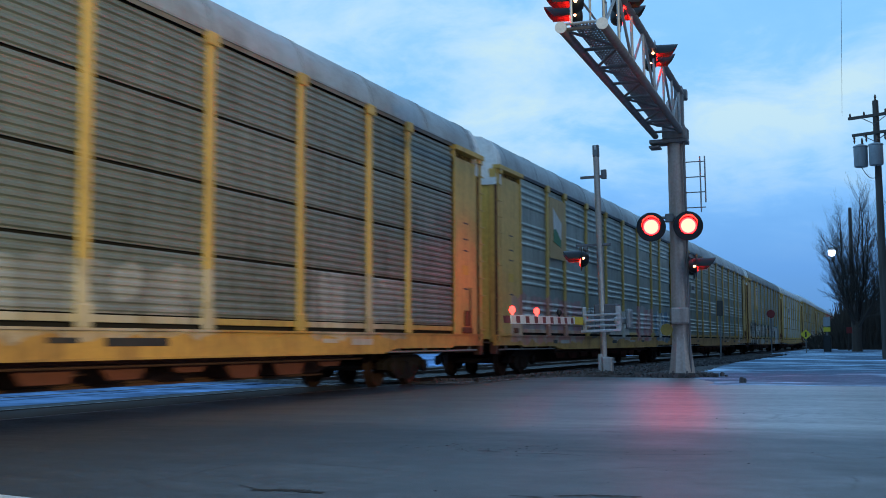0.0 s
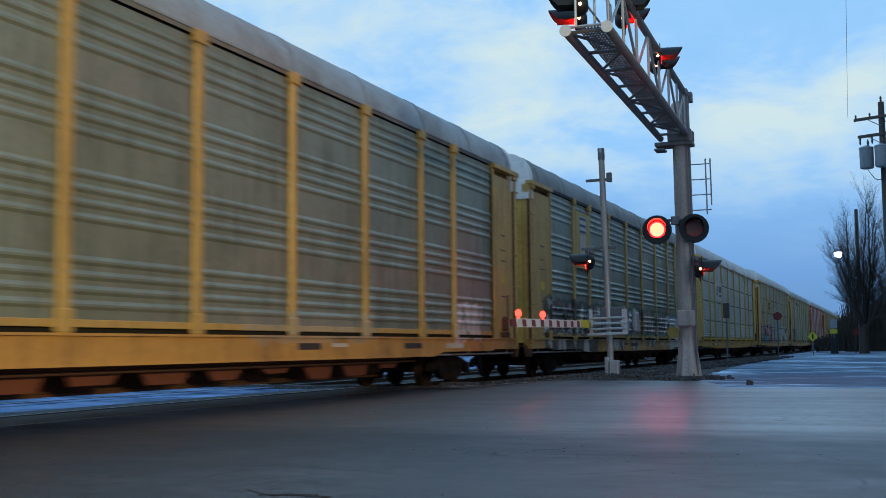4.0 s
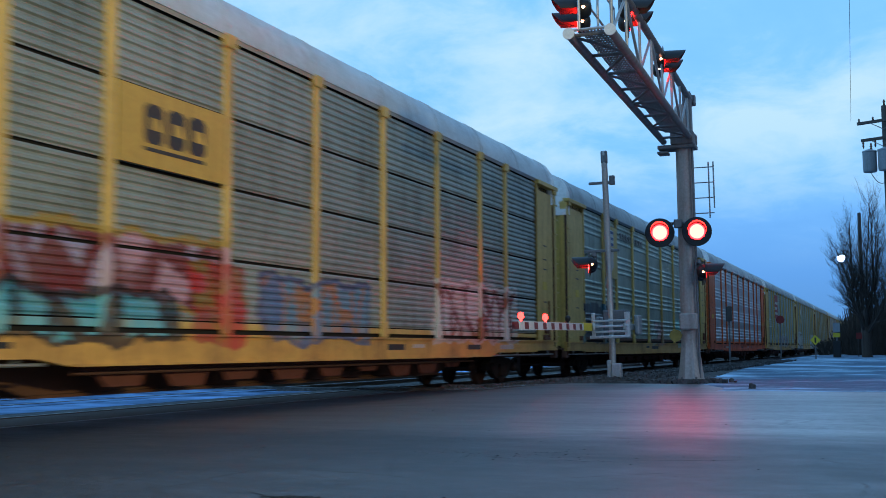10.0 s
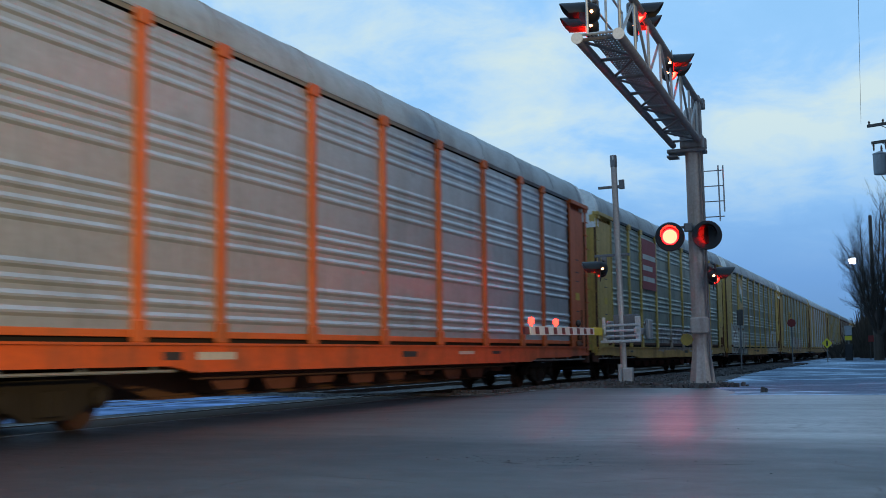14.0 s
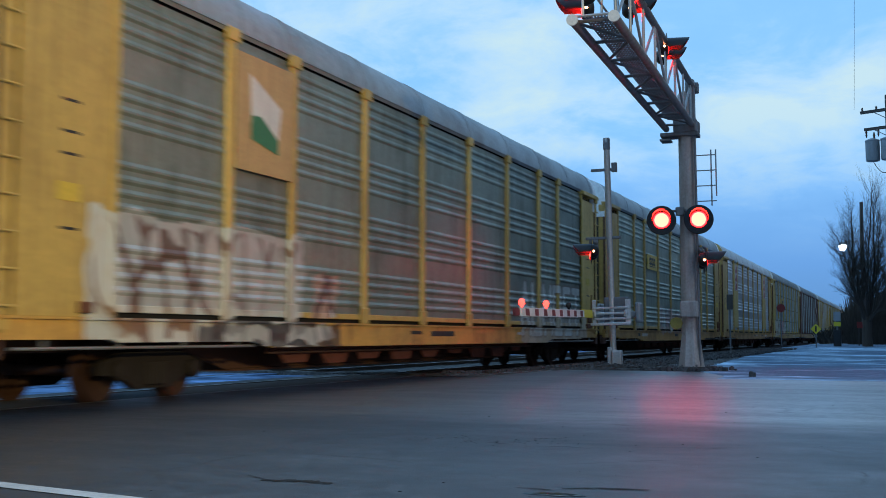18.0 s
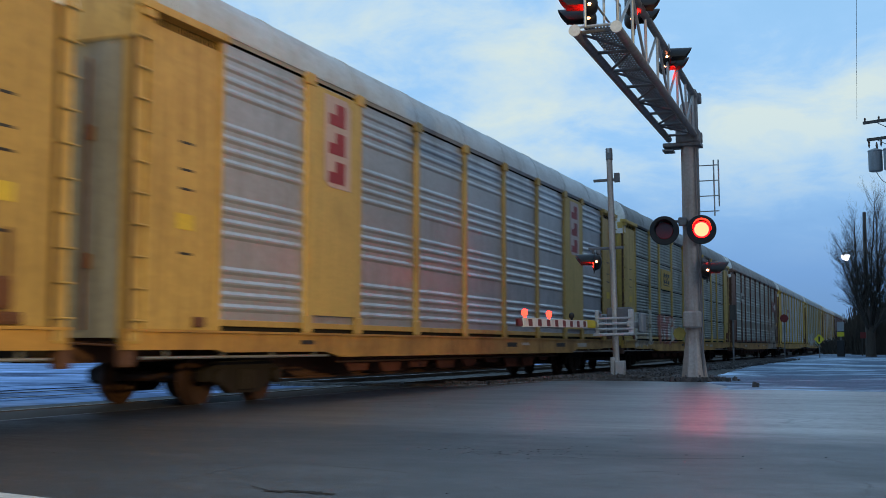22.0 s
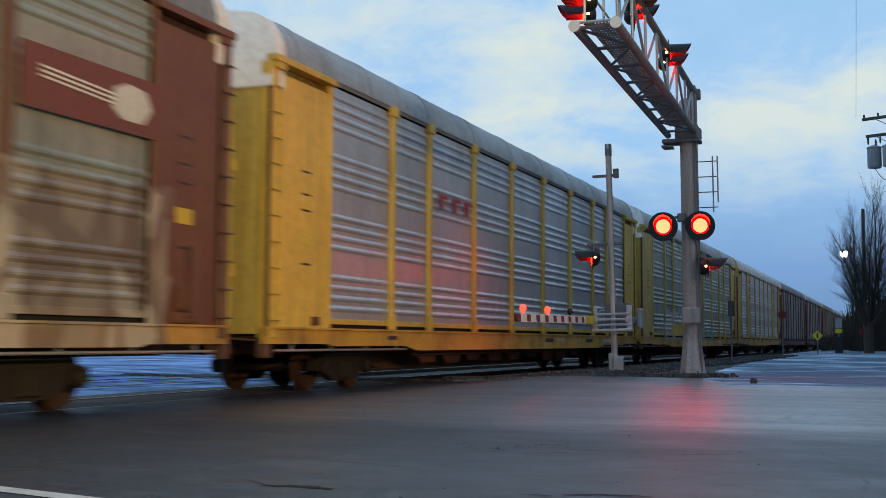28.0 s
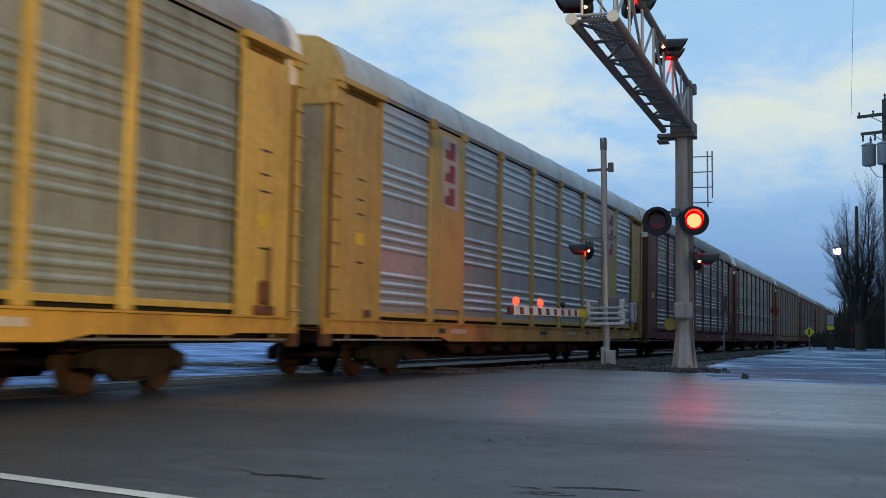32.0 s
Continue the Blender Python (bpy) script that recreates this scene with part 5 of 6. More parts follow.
WAGONS = [
    ("yellow", "ash", "yellow", True, "grey", "grey autorack wagon with yellow posts and pale sprayed tags", (), ((10.6, 16, 1.08, 1.95, WHT, (0.42, 0.42, 0.40), (0.3, 0.3, 0.28), 1.3, 0.8, None, 0.6), (18.8, 23.2, 1.08, 2.2, WHT, (0.42, 0.42, 0.40), (0.3, 0.3, 0.28), 2.7, 0.8, None, 0.6))),
    ("yellow", "grey", "olive", False, "grey", "grey autorack wagon with a white and green emblem", (("flag", *LOGO, 3.4, 5.2),), ((1.6, 9.5, 1.0, 2.2, (0.55, 0.45, 0.42), PNK, (0.4, 0.25, 0.22), 2.1, 0.8, None, 0.75), (10.4, 13.6, 1.2, 2.1, (0.09, 0.12, 0.15), (0.05, 0.07, 0.09), BLK, 3.1, 1.2), (13.4, 16.9, 1.08, 2.15, WHT, (0.60, 0.54, 0.48), (0.58, 0.50, 0.46), 5.2, 1.0), (18.2, 21.3, 1.08, 2.3, WHT, PNK, (0.58, 0.5, 0.48), 4.4, 0.9), (22, 25.4, 1.0, 2.2, WHT, BLU, (0.08, 0.12, 0.22), 6.4, 0.8))),
    ("amber", "umber", "olive", False, "grey", "brownish autorack wagon with white sprayed letters along its foot", (("smalllabel", 3.2, 4.4, 3.4, 3.9),), ((14, 19, 1.08, 1.5, (0.40, 0.36, 0.30), (0.3, 0.3, 0.28), (0.3, 0.3, 0.28), 6.1, 0.9, None, 0.5), (23.2, 25.1, 1.1, 1.9, WHT, WHT, (0.2, 0.16, 0.12), 3.6, 0.55))),
    ("amber", "umber", "olive", False, "dull", "brownish autorack wagon sprayed along its whole foot", (("shield", *LOGO, 3.35, 5.15),), ((1.8, 9.3, 1.35, 2.3, WHT, (0.46, 0.24, 0.22), BLK, 3.3, 0.8, (0.08, 0.08, 0.08), 0.93, 0.10), (9.0, 21.6, 1.35, 2.35, WHT, (0.34, 0.26, 0.20), (0.04, 0.045, 0.04), 8.2, 0.85, (0.07, 0.13, 0.08), 0.93, 0.11), (1.8, 8.2, 0.76, 1.12, WHT, (0.05, 0.05, 0.05), BLK, 2.2, 0.9), (9.4, 12.4, 0.8, 1.14, WHT, (0.5, 0.5, 0.46), BLK, 5.5, 0.9), (13.6, 14.9, 0.8, 1.14, (0.50, 0.46, 0.40), WHT, BLK, 6.5, 0.9), (16.2, 18.3, 0.9, 1.2, (0.10, 0.16, 0.10), WHT, BLK, 7.5, 0.7), (14.2, 15.6, 1.08, 2.0, (0.50, 0.24, 0.05), GRN, BLK, 1.4, 0.8, None, 0.8), (21.3, 24.0, 0.7, 2.25, WHT, (0.60, 0.62, 0.62), (0.45, 0.5, 0.55), 4.2, 1.0, (0.10, 0.24, 0.36)), (24.1, 25.5, 1.2, 1.8, (0.26, 0.22, 0.34), (0.3, 0.26, 0.34), (0.3, 0.25, 0.3), 2.2, 1.0, None, 0.6))),
    ("gold", "steel", "olive", True, "pale", "bright grey autorack wagon with yellow frame and dark seams", (("letters", 7.3, 9.7, 3.4, 4.4),), ()),
    ("yellow", "grey", "olive", True, "pale", "grey seamed autorack wagon with red and blue spray paint", (("goldplate", P[1] + 0.1, P[2] - 0.1, 3.27, 4.28),), ((1.8, 10.2, 1.50, 2.45, (0.56, 0.34, 0.40), (0.42, 0.36, 0.48), (0.20, 0.03, 0.03), 5.0, 0.9, (0.40, 0.27, 0.04), 0.95, 0.10), (2.0, 9.0, 1.10, 1.65, (0.09, 0.40, 0.52), (0.14, 0.44, 0.54), (0.04, 0.05, 0.06), 6.3, 1.0, (0.03, 0.03, 0.03), 0.95, 0.09), (9.0, 10.7, 1.08, 2.1, REDC, (0.36, 0.06, 0.04), (0.3, 0.2, 0.04), 3.0, 0.8), (10.9, 15.2, 1.08, 2.05, BLU, (0.12, 0.20, 0.38), (0.45, 0.20, 0.06), 7.0, 0.8, (0.08, 0.12, 0.24)), (18.3, 24.3, 1.1, 2.4, WHT, (0.58, 0.55, 0.48), (0.22, 0.05, 0.03), 2.0, 0.9, (0.60, 0.58, 0.52), 0.9, 0.09)), 1.025),
    ("yellow", "tan", "olive", False, "grey", "tan autorack wagon with a shield emblem and teal spray paint", (("shield", *LOGO, 3.35, 5.15), ("faded", 7.95, 12.1, 4.86, 5.08)), ((2.4, 7.0, 1.2, 2.4, (0.04, 0.16, 0.22), (0.03, 0.035, 0.05), (0.03, 0.035, 0.05), 9.1, 1.1, None, 0.95, 0.12), (13.4, 16.3, 1.1, 2.0, (0.50, 0.22, 0.20), (0.38, 0.42, 0.32), (0.12, 0.08, 0.08), 6.0, 0.8, None, 0.7), (19.1, 22.1, 1.08, 2.2, TEAL, (0.30, 0.55, 0.46), (0.24, 0.50, 0.42), 3.9, 0.9), (24.2, 25.6, 1.1, 2.0, (0.14, 0.10, 0.12), (0.12, 0.09, 0.10), BLK, 1.9, 0.8, None, 0.7)), 1.0, UNDER),
    ("orange", "silver", "orange", False, "grey", "silver autorack wagon with an orange-red frame", (), ()),
    ("yellow", "green", "olive", False, "grey", "greenish grey autorack wagon with a dark red panel", (("redtext", P[1] + 0.12, P[2] - 0.12, 3.3, 5.2),), ((10.2, 18.8, 1.08, 1.95, (0.45, 0.42, 0.42), (0.36, 0.26, 0.28), (0.14, 0.10, 0.12), 4.1, 0.7, None, 0.75),), 1.0, UNDER),
    ("yellow", "umber", "olive", False, "grey", "weathered autorack wagon with a white and green emblem and white letters", (("flag", *LOGO, 3.4, 5.2),), ((2.0, 7.7, 0.8, 2.5, WHT, (0.56, 0.58, 0.54), (0.20, 0.12, 0.09), 1.9, 0.75, (0.58, 0.60, 0.56), 0.95, 0.07), (4.6, 9.0, 0.76, 1.13, (0.04, 0.04, 0.045), (0.04, 0.04, 0.045), BLK, 2.4, 0.8), (5.2, 6.7, 0.86, 1.06, WHT, (0.5, 0.5, 0.46), (0.3, 0.3, 0.28), 3.1, 0.8), (7.1, 8.7, 0.86, 1.06, WHT, (0.5, 0.5, 0.46), (0.3, 0.3, 0.28), 1.3, 0.8), (8.0, 9.0, 1.3, 1.9, (0.58, 0.40, 0.30), WHT, (0.2, 0.1, 0.08), 4.9, 0.8), (19.6, 26.6, 0.75, 1.5, (0.48, 0.46, 0.42), (0.40, 0.38, 0.34), (0.36, 0.32, 0.28), 7.7, 0.9, None, 0.7, 0.05), ("ALMOST", 19.7, 26.0, 1.0, 2.25, (0.62, 0.64, 0.60), (0.20, 0.12, 0.09)))),
    ("amber", "tan", "dark", False, "grey", "tan autorack wagon with a yellow plate", (("goldplate", 7.6, 9.6, 3.55, 4.15),), ((5.3, 7.1, 1.2, 2.2, (0.5, 0.5, 0.46), (0.4, 0.38, 0.35), (0.3, 0.28, 0.25), 2.7, 0.6, None, 0.6), (10.3, 13.1, 1.1, 2.1, WHT, (0.55, 0.35, 0.33), (0.3, 0.26, 0.24), 3.3, 0.7, None, 0.8), (13.2, 19.2, 1.1, 1.95, (0.50, 0.36, 0.33), (0.45, 0.25, 0.23), (0.4, 0.3, 0.28), 4.6, 0.8, None, 0.6))),
    ("amber", "silver", "grey", False, "pale", "silver autorack wagon with two broad amber panels and red emblems", (("stack", P[0], P[1], SILL + 0.3, TOP - 0.1), ("stack", P[6], P[7], SILL + 0.3, TOP - 0.1)), ()),
    ("yellow", "grey", "olive", True, "dull", "grey seamed autorack wagon with a yellow plate and sprayed foot", (("goldplate", P[1] + 0.25, P[2] - 0.25, 3.27, 4.1),), ((2.4, 5.8, 1.0, 2.25, WHT, (0.5, 0.40, 0.28), (0.28, 0.24, 0.20), 6.6, 0.7, None, 0.85), (6.9, 11.1, 1.08, 2.2, WHT, (0.52, 0.14, 0.14), (0.40, 0.10, 0.08), 1.1, 0.7, (0.4, 0.1, 0.08), 0.9), (12.7, 14.0, 1.2, 2.4, (0.36, 0.46, 0.18), (0.4, 0.44, 0.26), (0.3, 0.4, 0.2), 1.2, 0.8, None, 0.8), (15.4, 17.5, 1.2, 2.1, (0.45, 0.42, 0.38), WHT, (0.2, 0.18, 0.16), 5.2, 0.7, None, 0.6))),
    ("brown", "grey", "dark", False, "dull", "dark brown autorack wagon with a brown plate at its end", (("smalllabel", 5.0, 6.2, 3.7, 4.2), ("brownplate", 23.45, 26.1, 3.55, 4.31)), ((20, 26.5, 0.8, 2.9, (0.42, 0.38, 0.32), (0.30, 0.25, 0.19), (0.18, 0.13, 0.10), 5.7, 0.9, None, 0.9, 0.08),), 1.0, None, "amber"),
    ("gold", "silver", "olive", False, "grey", "silver autorack wagon with a golden yellow frame and red letters", (("red3", 7.6, 10.0, 3.72, 4.1),), ()),
    ("yellow", "grey", "yellow", False, "grey", "grey autorack wagon with yellow posts and white tags", (), ((4.7, 11.1, 1.1, 2.3, WHT, (0.5, 0.5, 0.46), (0.25, 0.24, 0.22), 8.8, 0.8, None, 0.85), (12, 14.5, 1.08, 1.8, PNK, (0.42, 0.30, 0.28), (0.3, 0.25, 0.24), 1.7, 0.9, None, 0.6), (14.3, 19.2, 1.08, 1.9, TEAL, (0.28, 0.40, 0.36), (0.16, 0.24, 0.24), 2.2, 0.8, None, 0.75))),
    ("amber", "silver", "grey", False, "pale", "silver autorack wagon with broad amber panels", (("stack", P[0], P[1], SILL + 0.3, TOP - 0.1), ("stack", P[6], P[7], SILL + 0.3, TOP - 0.1)), ()),
    ("maroon", "dull", "dark", False, "dull", "dark autorack wagon with a maroon frame", (), ()),
    ("maroon", "grey", "dark", False, "grey", "weathered grey autorack wagon with rusty posts", (), ()),
    ("rust", "dull", "dark", False, "dull", "dark autorack wagon far down the train", (), ()),
    ("maroon", "dull", "dark", True, "grey", "grey seamed autorack wagon far down the train", (), ()),
    ("rust", "dull", "dark", False, "dull", "dark rusty autorack wagon far down the train", (), ()),
    ("maroon", "dull", "dark", False, "grey", "grey autorack wagon far down the train", (), ()),
    ("amber", "dull", "dark", False, "dull", "dark autorack wagon near the end of view", (), ()),
]
train = [autorack(k, *row) for k, row in enumerate(WAGONS)]

# ---------------------------------------------------------------- the crossing signals
LAMPS = []   # (lamp, side): which of the two alternating circuits it is on


def turning_lamp():
    """The lamp unit of a flasher: a lit lens on its front and a dark dish on its back, about its middle; it looks along -y."""
    s = Shape()
    n = 28
    for r, y in ((0.150, -0.03), (0.178, -0.022), (0.185, 0.0), (0.178, 0.02)):
        s.v += [(r * math.cos(i * math.tau / n), y, r * math.sin(i * math.tau / n)) for i in range(n)]
    s.f.append(tuple(range(n)))
    for k in range(3):
        s.f += [(k * n + i, k * n + (i + 1) % n, k * n + n + (i + 1) % n, k * n + n + i) for i in range(n)]
    s.f.append(tuple(range(3 * n, 4 * n)))
    me = s.mesh("lamp")
    for m in (CORE, RING, DARKRED):
        me.materials.append(m)
    for f in me.polygons:
        y = f.center.y
        f.material_index = 0 if y < -0.029 else 1 if y < -0.015 else 2
    return me


CORE = glow("flash_core", (1.0, 0.0150, 0.0062), 54.0)
RING = glow("flash_ring", (1.0, 0.0010, 0.0010), 30.0)
LAMP_MESH = turning_lamp()
# the beams along the road are aimed lenses of far greater power than the pair that looks at the side street
CORE, RING = glow("beam_core", (1.0, 0.0085, 0.0030), 90.0), glow("beam_ring", (1.0, 0.005, 0.0025), 12.0)
BEAM_MESH = turning_lamp()


def disc_shape():
    return Shape().lathe([(0.19, 0.0), (0.30, 0.0), (0.31, 0.006), (0.31, 0.014), (0.19, 0.014)], (0, 0, 0), "y", 36, caps=False)


def visor_shape():
    """A hood that runs out over the upper three quarters of the lens, longest on top."""
    s = Shape()
    n = 22
    for lift in (0.0, 0.006):
        for end in (0, 1):
            for i in range(n + 1):
                a = math.radians(-8 + 196 * i / n)
                reach = 0.0 if end == 0 else 0.34 + 0.16 * max(0.0, math.sin(a)) ** 0.7
                r = 0.196 + lift
                s.v.append((r * math.cos(a), -reach, r * math.sin(a)))
    m = n + 1
    for base in (0, 2 * m):
        s.f += [(base + i, base + i + 1, base + m + i + 1, base + m + i) for i in range(n)]
    s.f += [(m + i, m + i + 1, 3 * m + i + 1, 3 * m + i) for i in range(n)]
    return s


def housing_shape():
    return Shape().lathe([(0.19, 0.0), (0.195, 0.05), (0.16, 0.14), (0.10, 0.19), (0.05, 0.20)], (0, 0.012, 0), "y", 24).tube((0, 0.1, 0.1), (0, 0.1, 0.2), 0.03, n=8)


def flasher(parent, m, side, peep=0):
    """A crossing light with disc, hood, housing and lamp, looking along -y of m."""
    head = part("crossing_light", shared(("disc",), disc_shape), BLACK, parent, "round black disc with a hooded red light")
    head.matrix_basis = m @ Matrix.Scale(0.82, 4) if peep else m
    part("visor", shared(("visor", "round"), visor_shape), BLACK, head)
    part("housing", shared(("housing", "round"), housing_shape), BLACK, head)
    lamp = new("lamp", BEAM_MESH if peep else LAMP_MESH)
    lamp.parent = head
    lamp["label"] = "red flashing lamp"
    LAMPS.append((lamp, side))
    if peep:
        part("side_indicator", shared(("side_indicator",), lambda: Shape().lathe([(0.012, -0.03), (0.032, 0.0), (0.012, 0.03)], (0, 0, 0), "x", 10)), TIP_GLOW, head, "small lit side indicator").location = (peep * 0.19, 0.06, -0.02)
    return head


def light_pair(parent, x, y, z, turn, sides=(0, 1), gap=0.40, bar=True, peep=0, tilt=0):
    """Two lights on a cross bar about (x, y, z); the pair looks along -y turned by turn degrees."""
    base = pose(x, y, z, 0, 0, turn) @ pose(0, 0, 0, tilt)
    for s, d in zip(sides, (-gap, gap)):
        flasher(parent, base @ pose(d, 0, 0), s, peep)
    if bar:
        b = Shape().tube((-gap, 0.11, 0.2), (gap, 0.11, 0.2), 0.03, n=8).box(-0.09, 0.09, 0.05, 0.17, 0.1, 0.28, 0.02)
        ob = part("light_bar", b, GALV_DARK, parent)
        ob.matrix_basis = base


GZ = 0.17


ARM = 9.0
cant = thing("cantilever_signal", "weathered steel cantilever signal mast with a truss arm over the road", "crossing signal", pose(-4.07, 24.85, GZ, 0, -0.6, 2.3))
mast = Shape().lathe([(0.20, 0.05), (0.185, 0.6), (0.165, 5.1), (0.165, 5.9), (0.12, 5.96)], n=28)
mast.smooth = True
part("mast", mast, MAST, cant)
foot = Shape()
for k, (r, z) in enumerate(((0.30, 0.0), (0.28, 0.10), (0.20, 0.72), (0.183, 0.92))):
    foot.v += [(r * math.cos(math.pi / 8 + i * math.tau / 8), r * math.sin(math.pi / 8 + i * math.tau / 8), z) for i in range(8)]
foot.f = [(k * 8 + i, k * 8 + (i + 1) % 8, k * 8 + 8 + (i + 1) % 8, k * 8 + 8 + i) for k in range(3) for i in range(8)] + [tuple(range(24, 32))]
part("mast_foot", foot, MAST, cant, "flared steel foot")
part("foundation", Shape().box(-0.45, 0.45, -0.45, 0.45, -0.35, 0.03, 0.03), CONCRETE, cant)
for a in range(8):
    c, s_ = math.cos(a * math.tau / 8 + 0.39), math.sin(a * math.tau / 8 + 0.39)
    part("anchor_bolt", Shape().tube((c * 0.38, s_ * 0.38, 0.02), (c * 0.38, s_ * 0.38, 0.13), 0.022, n=8), GALV_DARK, cant)
LOW, HIGH = 5.23, 6.10
WEST, EAST = -0.45, 0.15    # the two lower chords
chord = Shape().tube((WEST, 0.25, LOW), (WEST, -ARM, LOW), 0.069, n=14)
part("chord", chord, TRUSS, cant, smooth=True)
part("chord", Shape().tube((EAST, 0.45, LOW), (EAST, -ARM, LOW), 0.069, n=14), TRUSS, cant, smooth=True)
part("chord", Shape().tube((EAST, 0.45, HIGH), (EAST, -ARM - 0.2, HIGH), 0.065, n=14), TRUSS, cant, smooth=True)
for x in (WEST, EAST):
    part("end_cap", Shape().lathe([(0.085, 0.0), (0.085, 0.03), (0.05, 0.05)], (x, -ARM - 0.05, LOW), "y", 18), WHITE, cant, "pale round end cap")
for z, x0 in ((LOW, EAST), (HIGH, EAST)):
    part("chord_bracket", Shape().box(x0 - 0.11, x0 + 0.11, 0.2, 0.38, z - 0.11, z + 0.11, 0.02), GALV_DARK, cant)
N = 7
for i in range(N + 1):
    y = -0.25 - i * (ARM - 0.35) / N
    part("brace", Shape().tube((WEST, y, LOW), (EAST, y, LOW), 0.028, n=8), GALV_DARK, cant)
    part("upright", Shape().tube((EAST, y, LOW), (EAST, y, HIGH), 0.024, n=8), GALV, cant)
    if i < N:
        y2 = -0.25 - (i + 1) * (ARM - 0.35) / N
        part("diagonal", Shape().tube((WEST, y if i % 2 else y2, LOW), (EAST, y2 if i % 2 else y, LOW), 0.024, n=8), GALV_DARK, cant)
        part("diagonal", Shape().tube((EAST, y if i % 2 else y2, LOW), (EAST, y2 if i % 2 else y, HIGH), 0.024, n=8), GALV, cant)
grate = Shape()
for i in range(64):
    y = -0.4 - i * (ARM - 0.6) / 64
    grate.box(-0.32, 0.02, y - 0.009, y + 0.009, LOW + 0.08, LOW + 0.105)
for i in range(8):
    x = -0.32 + i * 0.0486
    grate.box(x - 0.008, x + 0.008, -ARM + 0.2, -0.4, LOW + 0.08, LOW + 0.105)
part("walkway_grating", grate, GALV_DARK, cant, "dark open steel grating")
rail = Shape()
for y in (-ARM, -ARM + 1.4, -ARM + 2.8):
    rail.tube((-0.30, y, LOW + 0.05), (-0.30, y, LOW + 1.15), 0.02, n=8)
rail.tube((-0.30, -ARM, LOW + 1.15), (-0.30, -ARM + 2.8, LOW + 1.15), 0.02, n=8).tube((-0.30, -ARM, LOW + 0.6), (-0.30, -ARM + 2.8, LOW + 0.6), 0.018, n=8)
rail.tube((WEST, -ARM + 0.03, LOW + 0.06), (EAST, -ARM + 0.03, LOW + 0.06), 0.022, n=8)
part("end_railing", rail, ALU, cant)
plate = Shape().box(-0.52, 0.28, -0.24, 0.24, LOW - 0.24, LOW - 0.16, 0.015).box(-0.52, -0.3, -0.3, 0.1, LOW - 0.34, LOW - 0.3)
plate.box(-0.24, 0.24, -0.26, 0.26, LOW - 0.16, LOW + 0.12, 0.02).box(0.02, 0.20, -0.14, 0.14, LOW + 0.1, HIGH + 0.12, 0.02)
part("mast_collar", plate, GALV_DARK, cant)
lad = Shape()
for x in (0.50, 0.60):
    lad.box(x - 0.013, x + 0.015, 0.08, 0.12, 3.7 if x > 0.55 else 3.5, 4.70)
for i in range(4):
    lad.tube((0.15, 0.1, 3.6 + i * 0.33), (0.60, 0.1, 3.6 + i * 0.33), 0.012, n=6)
part("mast_ladder", lad, GALV, cant)
part("junction_box", Shape().box(-0.17, 0.20, -0.34, -0.17, 1.12, 1.46, 0.03), MAST, cant)
part("conduit", Shape().tube((0.2, -0.14, 0.1), (0.2, -0.14, 5.0), 0.025, n=8), GALV_DARK, cant)
part("cable_bracket", Shape().lathe([(0.135, 0.0), (0.135, 0.02)], (-0.28, -0.14, 1.0), "y", 8), PLATE, cant, "dull yellow eight-sided plate")
# lights: one pair looks at the side street, the rest up and down the road
light_pair(cant, -0.13, -0.30, 3.18, 7.4, (0, 1), 0.385)
light_pair(cant, 0.34, 0.0, 2.32, 100.0, (0, 1), 0.36, peep=-1)
light_pair(cant, 0.10, -3.5, 6.02, 101.0, (0, 1), 0.36, peep=-1)
light_pair(cant, 0.02, -6.6, 6.10, 101.0, (1, 0), 0.36, peep=-1)
light_pair(cant, -0.42, -8.4, 5.66, -77.0, (0, 1), 0.36, peep=1)

gate = thing("crossing_gate", "lowered crossing gate with a striped arm on a slim mast", "crossing gate", pose(-5.96, 25.8, GZ - 0.02, 0, -1.4, 2.3))
part("gate_mast", Shape().lathe([(0.075, 0.0), (0.072, 1.5), (0.068, 5.14), (0.075, 5.16), (0.075, 5.25)], n=18), ALU, gate, smooth=True)
part("cross_arm", Shape().box(-0.38, 0.16, -0.03, 0.03, 4.50, 4.56, 0.008).box(0.10, 0.22, -0.05, 0.05, 4.47, 4.68, 0.01), GALV_DARK, gate)
part("base_box", Shape().box(-0.02, 0.20, -0.16, 0.10, 0.02, 0.42, 0.025).box(-0.12, -0.02, -0.12, 0.12, 0.0, 0.5, 0.02), ALU, gate, "pale base casting")
part("foundation", Shape().box(-0.3, 0.35, -0.3, 0.3, -0.3, 0.02, 0.02), CONCRETE, gate)
part("pole_top", Shape().box(-0.07, 0.07, -0.07, 0.07, 4.98, 5.26, 0.02), GALV_DARK, gate)
mech = Shape().box(-0.18, 0.34, -0.05, 0.45, 0.98, 1.62, 0.03)
part("gate_mechanism", mech, GALV_DARK, gate, "dark gate machine case")
for x in (-0.30, 0.38):
    part("support_arm", Shape().box(x - 0.03, x + 0.03, -0.5, 0.75, 1.16, 1.30, 0.02), ALU, gate, "pale aluminium support arm")
for z in (1.10, 1.22, 1.34):
    part("cross_bar", Shape().box(-0.34, 0.46, -0.46, -0.38, z, z + 0.05, 0.01), ALU, gate)
arms = Shape()
arms.box(-0.40, 0.5, -0.5, -0.38, 0.98, 1.04, 0.01).box(-0.36, -0.28, -0.45, -0.38, 1.0, 1.55, 0.01).box(0.38, 0.50, -0.45, -0.38, 1.0, 1.55, 0.01)
part("bracket_frame", arms, ALU, gate, "pale aluminium bracket")
